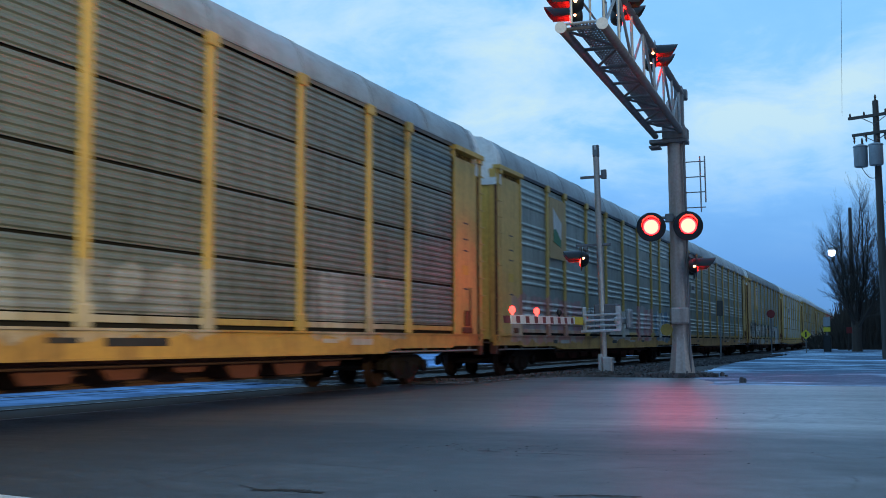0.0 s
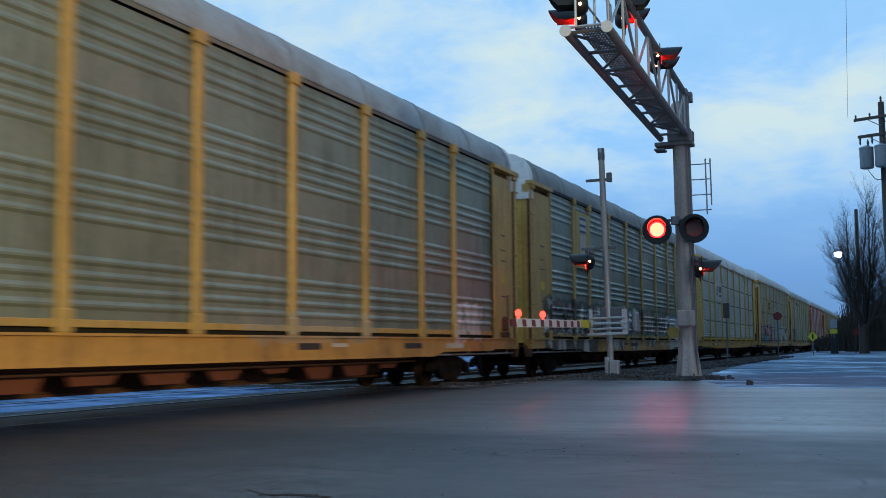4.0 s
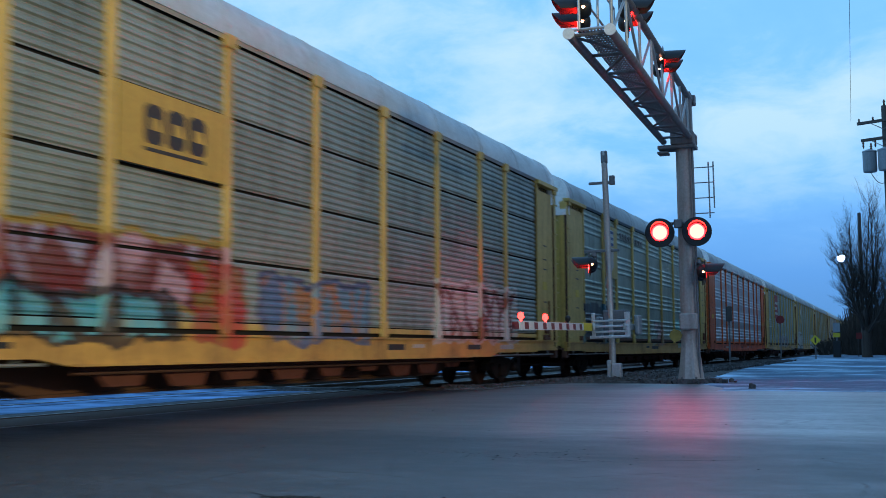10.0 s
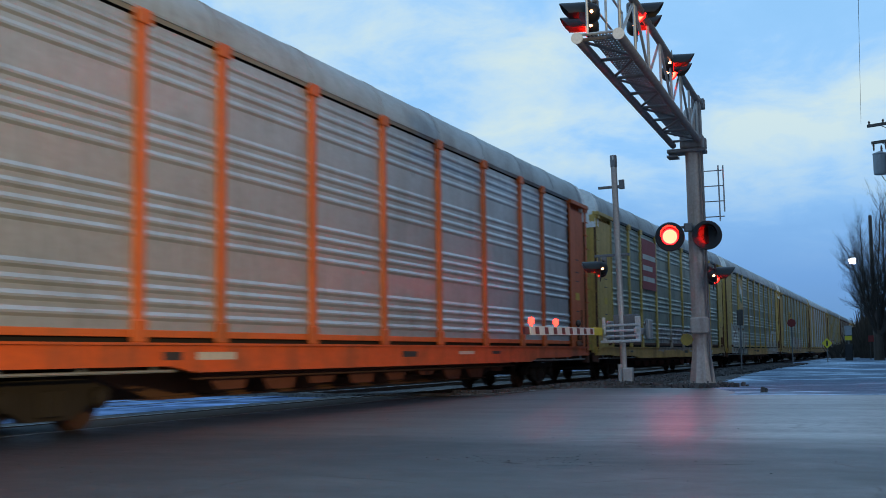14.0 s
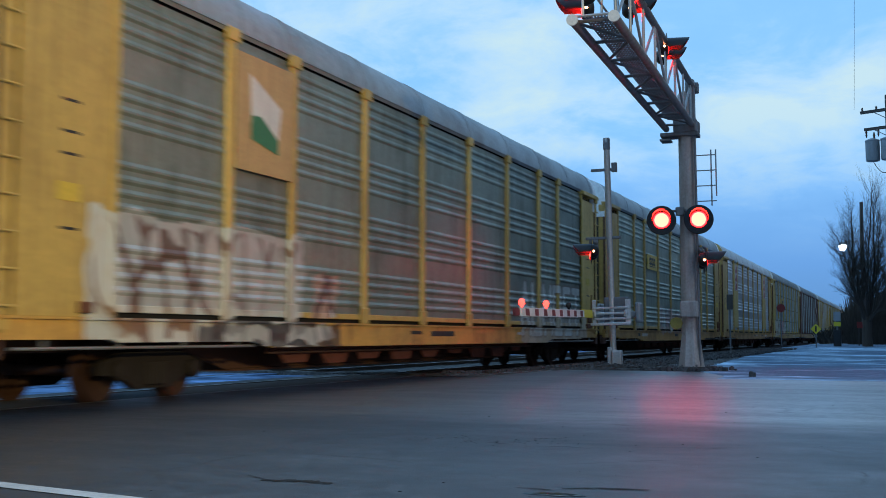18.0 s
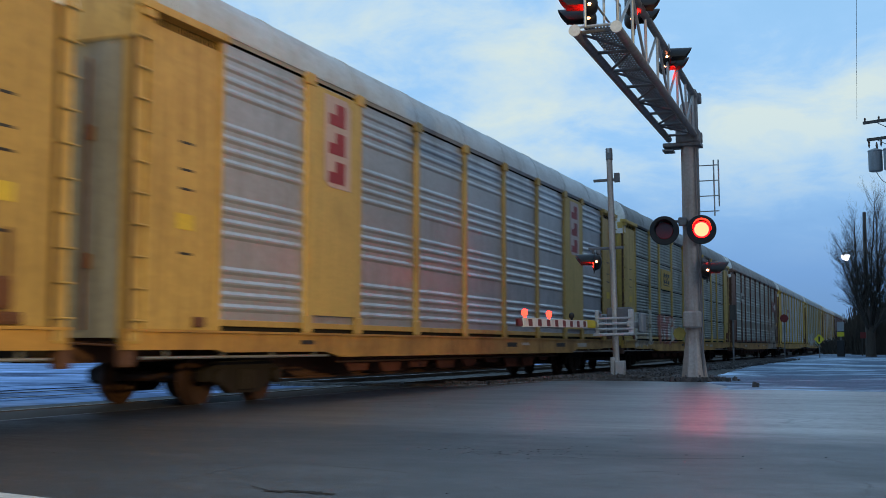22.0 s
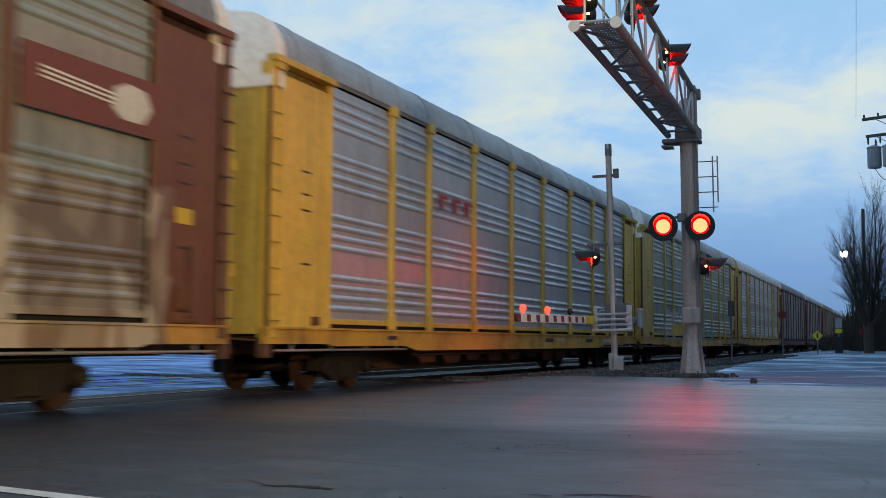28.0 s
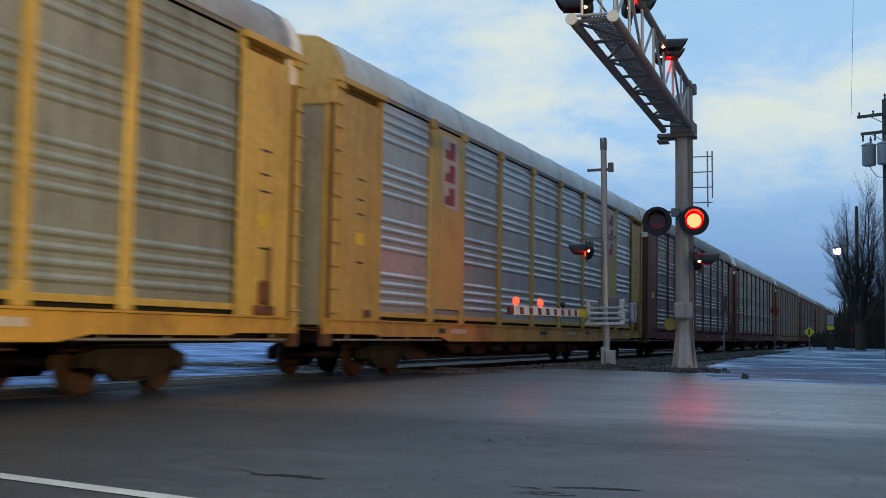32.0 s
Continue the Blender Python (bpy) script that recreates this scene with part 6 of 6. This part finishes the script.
for x in (-0.44, 0.45):
    part("counterweight", Shape().box(x, x + 0.11, 0.4, 0.85, 1.05, 1.5, 0.03), GALV, gate)
LEN = 7.3
tip_z, root_z = 1.15, 1.25
def along(d):
    return root_z + (tip_z - root_z) * d / LEN
def aside(d):
    return -0.42 + 0.036 * d
board = Shape()
n = 1
for i in range(n):
    a, b = 0.5 + i * (LEN - 0.5) / n, 0.5 + (i + 1) * (LEN - 0.5) / n
    k = len(board.v)
    board.v += [(x + aside(d), -d, along(d) + h) for d in (a, b) for x, h in ((-0.02, -0.075), (0.02, -0.075), (0.02, 0.075), (-0.02, 0.075))]
    board.f += [(k + j, k + (j + 1) % 4, k + 4 + (j + 1) % 4, k + 4 + j) for j in range(4)]
board.f += [(0, 1, 2, 3), (len(board.v) - 4, len(board.v) - 3, len(board.v) - 2, len(board.v) - 1)]
arm = part("gate_arm", board, WHITE, gate, "white gate arm board with red stripes")
for i in range(9):
    d = 1.5 + i * 0.74
    st = Shape()
    pts = [(0.0235 + aside(-y), y, along(d) + h) for y, h in ((-d, -0.065), (-d - 0.30, -0.065), (-d - 0.33, 0.055), (-d - 0.03, 0.055))]
    st.poly(pts)
    st.poly([(x - 0.047, y, z) for x, y, z in reversed(pts)])
    part("stripe", st, STRIPE, arm)
part("arm_sleeve", Shape().box(aside(0.9) - 0.035, aside(0.9) + 0.035, -1.35, -0.4, along(0.8) - 0.085, along(0.8) + 0.085, 0.01), YELLOW, arm, "yellow arm sleeve")
for d in (LEN - 0.12, 5.2, 3.0):
    l = part("arm_lamp", Shape().lathe([(0.02, 0.0), (0.028, 0.03), (0.052, 0.05), (0.058, 0.09), (0.045, 0.13), (0.015, 0.15)], (aside(d), -d, along(d) + 0.075), "z", 14), BLACK if d == 3.0 else SMALL_RED, arm, "small red arm lamp")
light_pair(gate, -0.44, 0.0, 2.66, -77.0, (0, 1), 0.34, peep=1)
part("light_cross_bar", Shape().box(-0.55, 0.26, -0.03, 0.03, 2.94, 3.0, 0.01).tube((-0.44, 0, 2.68), (-0.44, 0, 2.97), 0.03, n=8), GALV_DARK, gate)

stone = Shape().box(-0.06, 0.0, -0.05, 0.05, -0.05, 0.085, 0.02).box(0.0, 0.055, -0.04, 0.05, -0.05, 0.07, 0.02)
tagged(part("edge_stone", stone, STONE), "small stone at the edge of the road", "stone").matrix_basis = pose(-2.43, 21.4, level(-2.43, 21.4) + 0.02, 4, 6, 30)

# ---------------------------------------------------------------- poles, signs and trees down the line


def utility_pole(x, y, height, label, transformers=True):
    z = level(x, y)
    t = thing("utility_pole", label, "utility pole", pose(x, y, z - 0.1, 0, -0.6 if transformers else 0, -22 if transformers else 0))
    p = Shape().lathe([(0.17, 0.0), (0.15, height * 0.5), (0.12, height), (0.03, height + 0.02)], n=16)
    part("pole", p, WOODPOLE, t, smooth=True)
    if not transformers:
        return t
    for z, half in ((height - 0.62, 1.12), (height - 1.35, 0.98)):
        a = part("cross_arm", Shape().box(-half, half, -0.17, -0.07, z - 0.06, z + 0.06, 0.012), WOODPOLE, t)
        for x in (-half + 0.08, -half * 0.4, half * 0.4, half - 0.08):
            part("insulator", Shape().lathe([(0.02, 0.0), (0.045, 0.03), (0.03, 0.07), (0.05, 0.1), (0.02, 0.16)] if z > height - 1 else [(0.02, 0), (0.05, -0.06), (0.03, -0.14), (0.045, -0.2), (0.015, -0.3)], (x, -0.12, z + (0.05 if z > height - 1 else -0.05)), "z", 10), CERAMIC, a)
        for s in (-1, 1):
            part("arm_brace", Shape().tube((s * 0.55, -0.16, z - 0.05), (0.0, -0.16, z - 0.38), 0.018, n=6), GALV_DARK, a)
    part("top_insulator", Shape().lathe([(0.02, 0.0), (0.05, 0.06), (0.03, 0.12), (0.055, 0.16), (0.02, 0.26)], (0, 0, height), "z", 10), CERAMIC, t)
    for x in (-0.52, 0.12):
        can = part("transformer", Shape().lathe([(0.2, -0.02), (0.26, 0.0), (0.28, 0.06), (0.28, 0.8), (0.30, 0.82), (0.29, 0.86), (0.05, 0.95)], (x, -0.45, height - 2.75), "z", 20), GREY_TANK, t, "grey transformer can", smooth=True)
        part("bushing", Shape().lathe([(0.03, 0), (0.06, 0.05), (0.03, 0.1), (0.055, 0.14), (0.02, 0.3)], (x + 0.08, -0.45, height - 1.85), "z", 10), CERAMIC, can)
        part("can_bracket", Shape().box(x - 0.05, x + 0.05, -0.25, 0.0, height - 2.5, height - 2.3), GALV_DARK, can)
    for x in (-0.52, 0.12):
        lead = Shape()
        pts = [Vector((x, -0.45, height - 2.75)).lerp(Vector((0.0, -0.15, height - 3.2)), i / 7) - Vector((0, 0, 0.22 * math.sin(math.pi * i / 7))) for i in range(8)]
        for a, b in zip(pts, pts[1:]):
            lead.tube(a, b, 0.015, n=5)
        part("lead_wire", lead, WIRE, t)
    return t


utility_pole(-0.02, 50.5, 10.75, "dark wooden utility pole with cross arms and two grey transformers")
far_pole = utility_pole(-2.2, 88.7, 10.4, "plain dark wooden pole beside the tree", False)
lum = part("luminaire", Shape().lathe([(0.05, 0.12), (0.2, 0.06), (0.26, -0.04), (0.2, -0.08)], (-1.35, 0, 7.4), "z", 16), GREY_TANK, far_pole, "street light head")
part("bulb", Shape().lathe([(0.24, -0.08), (0.27, -0.2), (0.22, -0.38), (0.1, -0.48)], (-1.35, 0, 7.4), "z", 16), LAMP_WHITE, lum, "lit white lamp")
part("lamp_arm", Shape().tube((0, 0, 7.6), (-1.35, 0, 7.5), 0.03, n=8), GALV_DARK, far_pole)


def cable(name, a, b, sag, label, r=0.012):
    s = Shape()
    a, b = Vector(a), Vector(b)
    pts = [a.lerp(b, i / 24) - Vector((0, 0, sag * 4 * (i / 24) * (1 - i / 24))) for i in range(25)]
    u = (b - a).cross(Vector((0, 0, 1))).normalized()
    for p in pts:
        s.v += [tuple(p + (u * math.cos(k * math.tau / 5) + Vector((0, 0, 1)) * math.sin(k * math.tau / 5)) * r) for k in range(5)]
    s.f = [(i * 5 + k, i * 5 + (k + 1) % 5, i * 5 + 5 + (k + 1) % 5, i * 5 + 5 + k) for i in range(24) for k in range(5)]
    return tagged(part(name, s, WIRE), label, "cable")


cable("overhead_wire", (-1.43, 50.38, 10.25), (0.82, -20.0, 9.6), 0.5, "thin overhead wire from the pole", 0.006)


def road_sign(name, x, y, label, kind, height, size):
    t = thing(name, label, "road sign", pose(x, y, level(x, y) - 0.06))
    part("post", Shape().box(-0.035, 0.035, -0.02, 0.02, -0.2, height + size * 0.5, 0.008), GALV_DARK, t)
    s = Shape()
    n, turn = (8, math.pi / 8) if kind == "octagon" else (4, 0.0)
    r = size / 2 / (math.cos(math.pi / 8) if n == 8 else 1)
    s.lathe([(r, -0.035), (r, -0.028)], (0, 0, height), "y", n)
    if kind == "octagon":
        part("sign_plate", s, RED, t, "dull red eight-sided plate")
    else:
        d = part("sign_plate", s, YELLOW, t, "yellow diamond plate")
        part("symbol", Shape().box(-0.05, 0.05, -0.042, -0.037, height - 0.16, height + 0.16), BLACK, d)
    return t


road_sign("stop_sign", -6.8, 75.9, "small red eight-sided sign on a thin post", "octagon", 2.55, 0.50)
road_sign("warning_sign", -4.57, 73.5, "yellow diamond warning sign on a short post", "diamond", 1.2, 0.62)
post = thing("marker_post", "thin dark marker post with a small box on top", "marker post", pose(-5.9, 45.0, level(-5.9, 45) - 0.05))
part("post", Shape().box(-0.03, 0.03, -0.03, 0.03, -0.2, 2.2, 0.008), GALV_DARK, post)
part("marker_box", Shape().box(-0.11, 0.11, -0.08, 0.08, 1.78, 2.35, 0.02), WOODPOLE, post)
low = thing("low_sign", "dull red plate on two short posts before the brush", "road sign", pose(-2.14, 84.0, level(-2.14, 84) - 0.05))
part("sign_plate", Shape().box(-0.42, 0.42, -0.03, 0.0, 1.25, 1.68, 0.01), RED, low)
for x in (-0.3, 0.3):
    part("post", Shape().box(x - 0.04, x + 0.04, 0.001, 0.08, -0.2, 1.6, 0.01), WOODPOLE, low)
meter = thing("signal_cabinet", "dark cabinet with a pale top and a yellow band", "cabinet", pose(-3.65, 80.2, level(-3.65, 80) - 0.08))
part("cabinet_body", Shape().box(-0.24, 0.24, -0.22, 0.22, 0.0, 1.15, 0.03), BLACK, meter)
part("post", Shape().box(-0.05, 0.05, -0.05, 0.05, 1.1, 1.9), GALV_DARK, meter)
part("white_plate", Shape().box(-0.22, 0.22, -0.07, -0.05, 1.75, 2.35, 0.01), GREY_TANK, meter)
part("yellow_plate", Shape().box(-0.22, 0.22, -0.07, -0.05, 1.40, 1.68, 0.01), YELLOW, meter)


def bare_tree(x, y, height, seed, label, limbs=11, spread=0.82):
    """A leafless tree: a short trunk that forks into rising limbs, with branches and fine twigs."""
    rnd = random.Random(seed)
    t = thing("bare_tree", label, "tree", pose(x, y, level(x, y) - 0.1))
    crown = Shape()
    def grow(p, d, length, r, depth, into):
        segs = (9, 6, 4, 2)[depth]
        for i in range(segs):
            q = p + d * (length / segs)
            r2 = r * (0.84, 0.8, 0.78, 0.7)[depth]
            into.tube(p, q, r, r2, n=(7, 5, 4, 3)[depth], caps=False)
            p, r = q, r2
            d = (d + Vector((rnd.uniform(-1, 1), rnd.uniform(-1, 1), rnd.uniform(0.2, 1.2))) * (0.14, 0.17, 0.2, 0.25)[depth]).normalized()
            if depth < 3 and (i > 0 or depth > 0):
                for _ in range((3, 2, 3)[depth]):
                    side = d.orthogonal().normalized()
                    side.rotate(Matrix.Rotation(rnd.uniform(0, math.tau), 3, d))
                    a = rnd.uniform(0.35, 0.85)
                    left = 1.0 - 0.55 * i / segs
                    grow(p, (d * math.cos(a) + side * math.sin(a)).normalized(), length * left * rnd.uniform(0.32, 0.5), r * rnd.uniform(0.45, 0.62), depth + 1, crown)
    fork = height * 0.17
    trunk = Shape().lathe([(height * 0.036, -0.1), (height * 0.027, 0.3), (height * 0.025, fork * 0.7), (height * 0.027, fork), (height * 0.012, fork + 0.25)], n=12)
    for i in range(limbs):
        turn = i * math.tau * 0.382 + rnd.uniform(-0.3, 0.3)
        lean = spread * (0.12 + 0.88 * (i + 0.5) / limbs) * rnd.uniform(0.85, 1.15)
        up = Vector((math.cos(turn) * math.sin(lean), math.sin(turn) * math.sin(lean), math.cos(lean)))
        grow(Vector((0, 0, fork * rnd.uniform(0.75, 1.0))), up, height * rnd.uniform(0.66, 0.82) * (1.0 - 0.36 * i / limbs), height * 0.0095, 0, crown)
    part("trunk", trunk, BARK, t, smooth=True)
    part("crown", crown, TWIG, t, "bare rising limbs and twigs")
    return t


bare_tree(-1.80, 80.0, 11.2, 3, "bare winter tree with a fan of rising limbs")
bare_tree(1.3, 92.0, 11.5, 8, "bare winter tree behind the first", 5)

brush = Shape()
rnd = random.Random(5)
for i in range(11000):
    thick = i < 8000
    x, y = (rnd.uniform(-5.6, 5), rnd.uniform(90, 112)) if thick else (rnd.uniform(-5.0, 26), rnd.uniform(100, 150))
    if y < 94 and x < -3.4:
        continue
    z, h = level(x, y), rnd.uniform(0.6, 1.0) * (1.5 + 3.3 * ease(x, -5.0, -2.0) if thick else 2.2) * (0.75 + 0.5 * noise.noise((x * 0.9, y * 0.3, 2.0)))
    dx, dy, w = rnd.uniform(-0.8, 0.8), rnd.uniform(-0.7, 0.7), rnd.uniform(0.03, 0.09)
    brush.poly([(x - w, y, z), (x + w, y, z), (x + dx + w * 0.3, y + dy, z + h), (x + dx - w * 0.3, y + dy, z + h)])
tagged(part("roadside_brush", brush, BRUSH), "dark tangled winter brush beyond the lot", "brush", kind="stuff")

woods = Shape()
for i in range(900):
    a = rnd.uniform(-70, 60)
    d = rnd.uniform(330, 520)
    x, y = d * math.sin(math.radians(a)), d * math.cos(math.radians(a))
    h = rnd.uniform(7, 13)
    for k in range(16):
        dx, w = rnd.uniform(-6, 6), rnd.uniform(0.06, 0.28)
        woods.poly([(x + dx - w * 2, y + rnd.uniform(-1, 1), -0.2), (x + dx + w * 2, y, -0.2), (x + dx + w * 1.4, y, h * rnd.uniform(0.4, 0.7)), (x + dx + rnd.uniform(-1, 1), y, h * rnd.uniform(0.7, 1.0)), (x + dx - w * 1.6, y, h * rnd.uniform(0.4, 0.7))])
tagged(part("distant_woods", woods, BRUSH), "far dark bare woods along the horizon", "woods", kind="stuff")



# the added lamp, out of view behind the eye, that warms the passing wagons
street = thing("unseen_lamp", "unseen galvanised lamp added to warm the near wagons", "street lamp", pose(16.6, -6.0, -0.55))
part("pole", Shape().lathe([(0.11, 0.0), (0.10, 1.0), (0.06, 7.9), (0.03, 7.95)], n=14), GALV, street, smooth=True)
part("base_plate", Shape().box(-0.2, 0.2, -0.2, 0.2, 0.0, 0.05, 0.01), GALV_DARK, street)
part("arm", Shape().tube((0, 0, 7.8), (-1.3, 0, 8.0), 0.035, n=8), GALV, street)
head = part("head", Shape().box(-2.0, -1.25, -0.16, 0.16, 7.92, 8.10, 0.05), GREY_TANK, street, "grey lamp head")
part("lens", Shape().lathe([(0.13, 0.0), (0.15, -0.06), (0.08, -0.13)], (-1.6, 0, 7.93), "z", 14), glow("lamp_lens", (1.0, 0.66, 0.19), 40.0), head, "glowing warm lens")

# unseen brick block added beside the lot; it keeps low sky light off far wagons
sky_screen = thing("screen_block", "unseen long brick block with a flat roof, added to screen low sky light", "building", pose(5.2, 24.6, 0.0))
part("wall", Shape().box(0, 12, 0, 560, -0.3, 11.0, 0.05), plain("brick_wall", (0.20, 0.09, 0.065), 0.85, 0, 14, 0.3), sky_screen)
part("roof", Shape().box(-0.25, 12.25, -0.25, 560.25, 11.004, 11.35, 0.04), plain("roofing_felt", (0.06, 0.06, 0.06), 0.9), sky_screen)
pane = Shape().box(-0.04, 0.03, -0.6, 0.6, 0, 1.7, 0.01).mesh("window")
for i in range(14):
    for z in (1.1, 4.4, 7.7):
        w = part("window", pane, plain("window_glass", (0.02, 0.025, 0.03), 0.08) if i + z < 1.2 else bpy.data.materials["window_glass"], sky_screen)
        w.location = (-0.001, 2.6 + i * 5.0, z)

# ---------------------------------------------------------------- the road's small marks


def crack(points, width, seed):
    """A ragged dark groove filled with grit, drawn along the points."""
    rnd = random.Random(seed)
    s = Shape()
    top, low = [], []
    pts = []
    for (xa, ya), (xb, yb) in zip(points, points[1:]):
        k = 12
        pts += [(xa + (xb - xa) * i / k, ya + (yb - ya) * i / k) for i in range(k)]
    pts.append(points[-1])
    n = len(pts)
    for i, (x, y) in enumerate(pts):
        w = width * (0.35 + 0.65 * math.sin(math.pi * (0.1 + 0.85 * i / n))) * rnd.uniform(0.5, 1.3)
        j = rnd.uniform(-0.4, 0.4) * width
        top.append((x, y + j + w, level(x, y) + 0.004))
        low.append((x, y + j - w, level(x, y) + 0.004))
    s.v = top + low
    s.f = [(i, i + 1, n + i + 1, n + i) for i in range(n - 1)]
    return s


GRIT = plain("crack_grit", (0.006, 0.006, 0.007), 0.9, 0, 60, 0.5)
for pts, w in (([(-3.70, 6.36), (-3.45, 6.42), (-3.22, 6.38)], 0.050), ([(-3.9, 6.55), (-3.66, 6.38)], 0.007), ([(-2.12, 6.62), (-1.9, 6.60)], 0.014), ([(-1.86, 6.68), (-1.66, 6.78), (-1.36, 6.80)], 0.022), ([(-3.25, 9.3), (-3.0, 9.2)], 0.012), ([(-2.85, 9.1), (-2.55, 9.2), (-2.3, 9.1)], 0.012), ([(-2.0, 9.3), (-1.2, 9.6)], 0.010), ([(-5.9, 11.5), (-5.4, 11.9)], 0.012), ([(-7.6, 10.2), (-6.6, 11.0)], 0.009)):
    tagged(part("road_crack", crack(pts, w, len(pts) * 7 + round(pts[0][0] * 10)), GRIT), "ragged dark crack in the asphalt", "crack", group="cracks in the road")
def puddle(x, y, long, wide, seed):
    """A thin film of water with a wandering edge and a rounded rim."""
    rnd = random.Random(seed)
    s = Shape()
    n = 28
    wob = [rnd.uniform(0.75, 1.15) for _ in range(n)]
    for grow, lift in ((1.06, 0.0015), (1.0, 0.0055), (0.9, 0.006)):
        s.v += [(x + long * grow * wob[i] * math.cos(i * math.tau / n), y + wide * grow * wob[i] * math.sin(i * math.tau / n), level(x, y) + lift) for i in range(n)]
    s.f = [(k * n + i, k * n + (i + 1) % n, k * n + n + (i + 1) % n, k * n + n + i) for k in range(2) for i in range(n)] + [tuple(range(2 * n, 3 * n))]
    return s


WATER = plain("puddle_water", (0.012, 0.014, 0.016), 0.06, 0, 8, 0.1)
tagged(part("puddle", puddle(-1.82, 6.42, 0.17, 0.06, 4), WATER, smooth=True), "small shallow puddle in the road", "puddle")
crumbs = Shape()
rnd = random.Random(11)
for i in range(150):
    x, y = rnd.gauss(-3.05, 0.5), rnd.gauss(9.55, 0.3)
    if i > 80:
        x, y = rnd.uniform(-8.5, 1.0), rnd.uniform(5.6, 16)
    r = rnd.uniform(0.003, 0.007)
    crumbs.box(x - r * 1.5, x + r * 1.5, y - r, y + r, level(x, y) + 0.001, level(x, y) + r * 0.5, r * 0.2)
tagged(part("road_grit", crumbs, GRIT), "scattered dark crumbs of asphalt and grit", "grit", kind="stuff")
# ---------------------------------------------------------------- what moves
BEAT = 1.24   # seconds from flash to flash of one lamp


def flash_rows(first, hold):
    """Poses of a lamp unit that shows its lit face for part of each beat; first: the middle of its first flash; hold: how long it burns on either side of it."""
    rows = []
    t, angle = first - 2 * BEAT, 0.0
    rows.append((0.0, None))
    keys = []
    while t < 34:
        keys += [(t - hold - 0.1, 180), (t - hold - 0.067, 240), (t - hold - 0.033, 300), (t - hold, 360), (t + hold, 0), (t + hold + 0.033, 60), (t + hold + 0.067, 120), (t + hold + 0.1, 180)]
        t += BEAT
    def at(s):
        last = keys[0]
        for k in keys:
            if k[0] > s:
                return last[1] if last[1] != 360 else 0
            last = k
        return 180
    rows = [(0.0, pose(0, 0, 0, 0, 0, at(0.0)))]
    rows += [(s, pose(0, 0, 0, 0, 0, a)) for s, a in keys if 0.02 < s < 31.98]
    rows.append((32.0, pose(0, 0, 0, 0, 0, at(32.0))))
    return rows


def motions():
    for k, car in enumerate(train):
        walk(car, [(t, pose(TRACK_X, LEAD + PITCH * k - SPEED * t, 0)) for t in (0, 4, 8, 12, 16, 20, 24, 28, 32)])
    # the wheels roll: one full turn in each 2.64 m; all leading and all trailing axles share their turn
    for d, sets in WHEELS.items():
        walk(sets[0], [(i / 30, pose(0, d, 0.42, (SPEED * i / 30 / 0.42 * 180 / math.pi) % 360)) for i in range(961)])
        first = sets[0].animation_data
        for w in sets[1:]:
            w.rotation_mode = "QUATERNION"
            keys = w.animation_data_create()
            keys.action = first.action
            keys.action_slot = first.action_slot
    phase = (flash_rows(0.92 - BEAT / 2, 0.42), flash_rows(0.92, 0.49))
    for lamp, side in LAMPS:
        walk(lamp, phase[side])


motions()
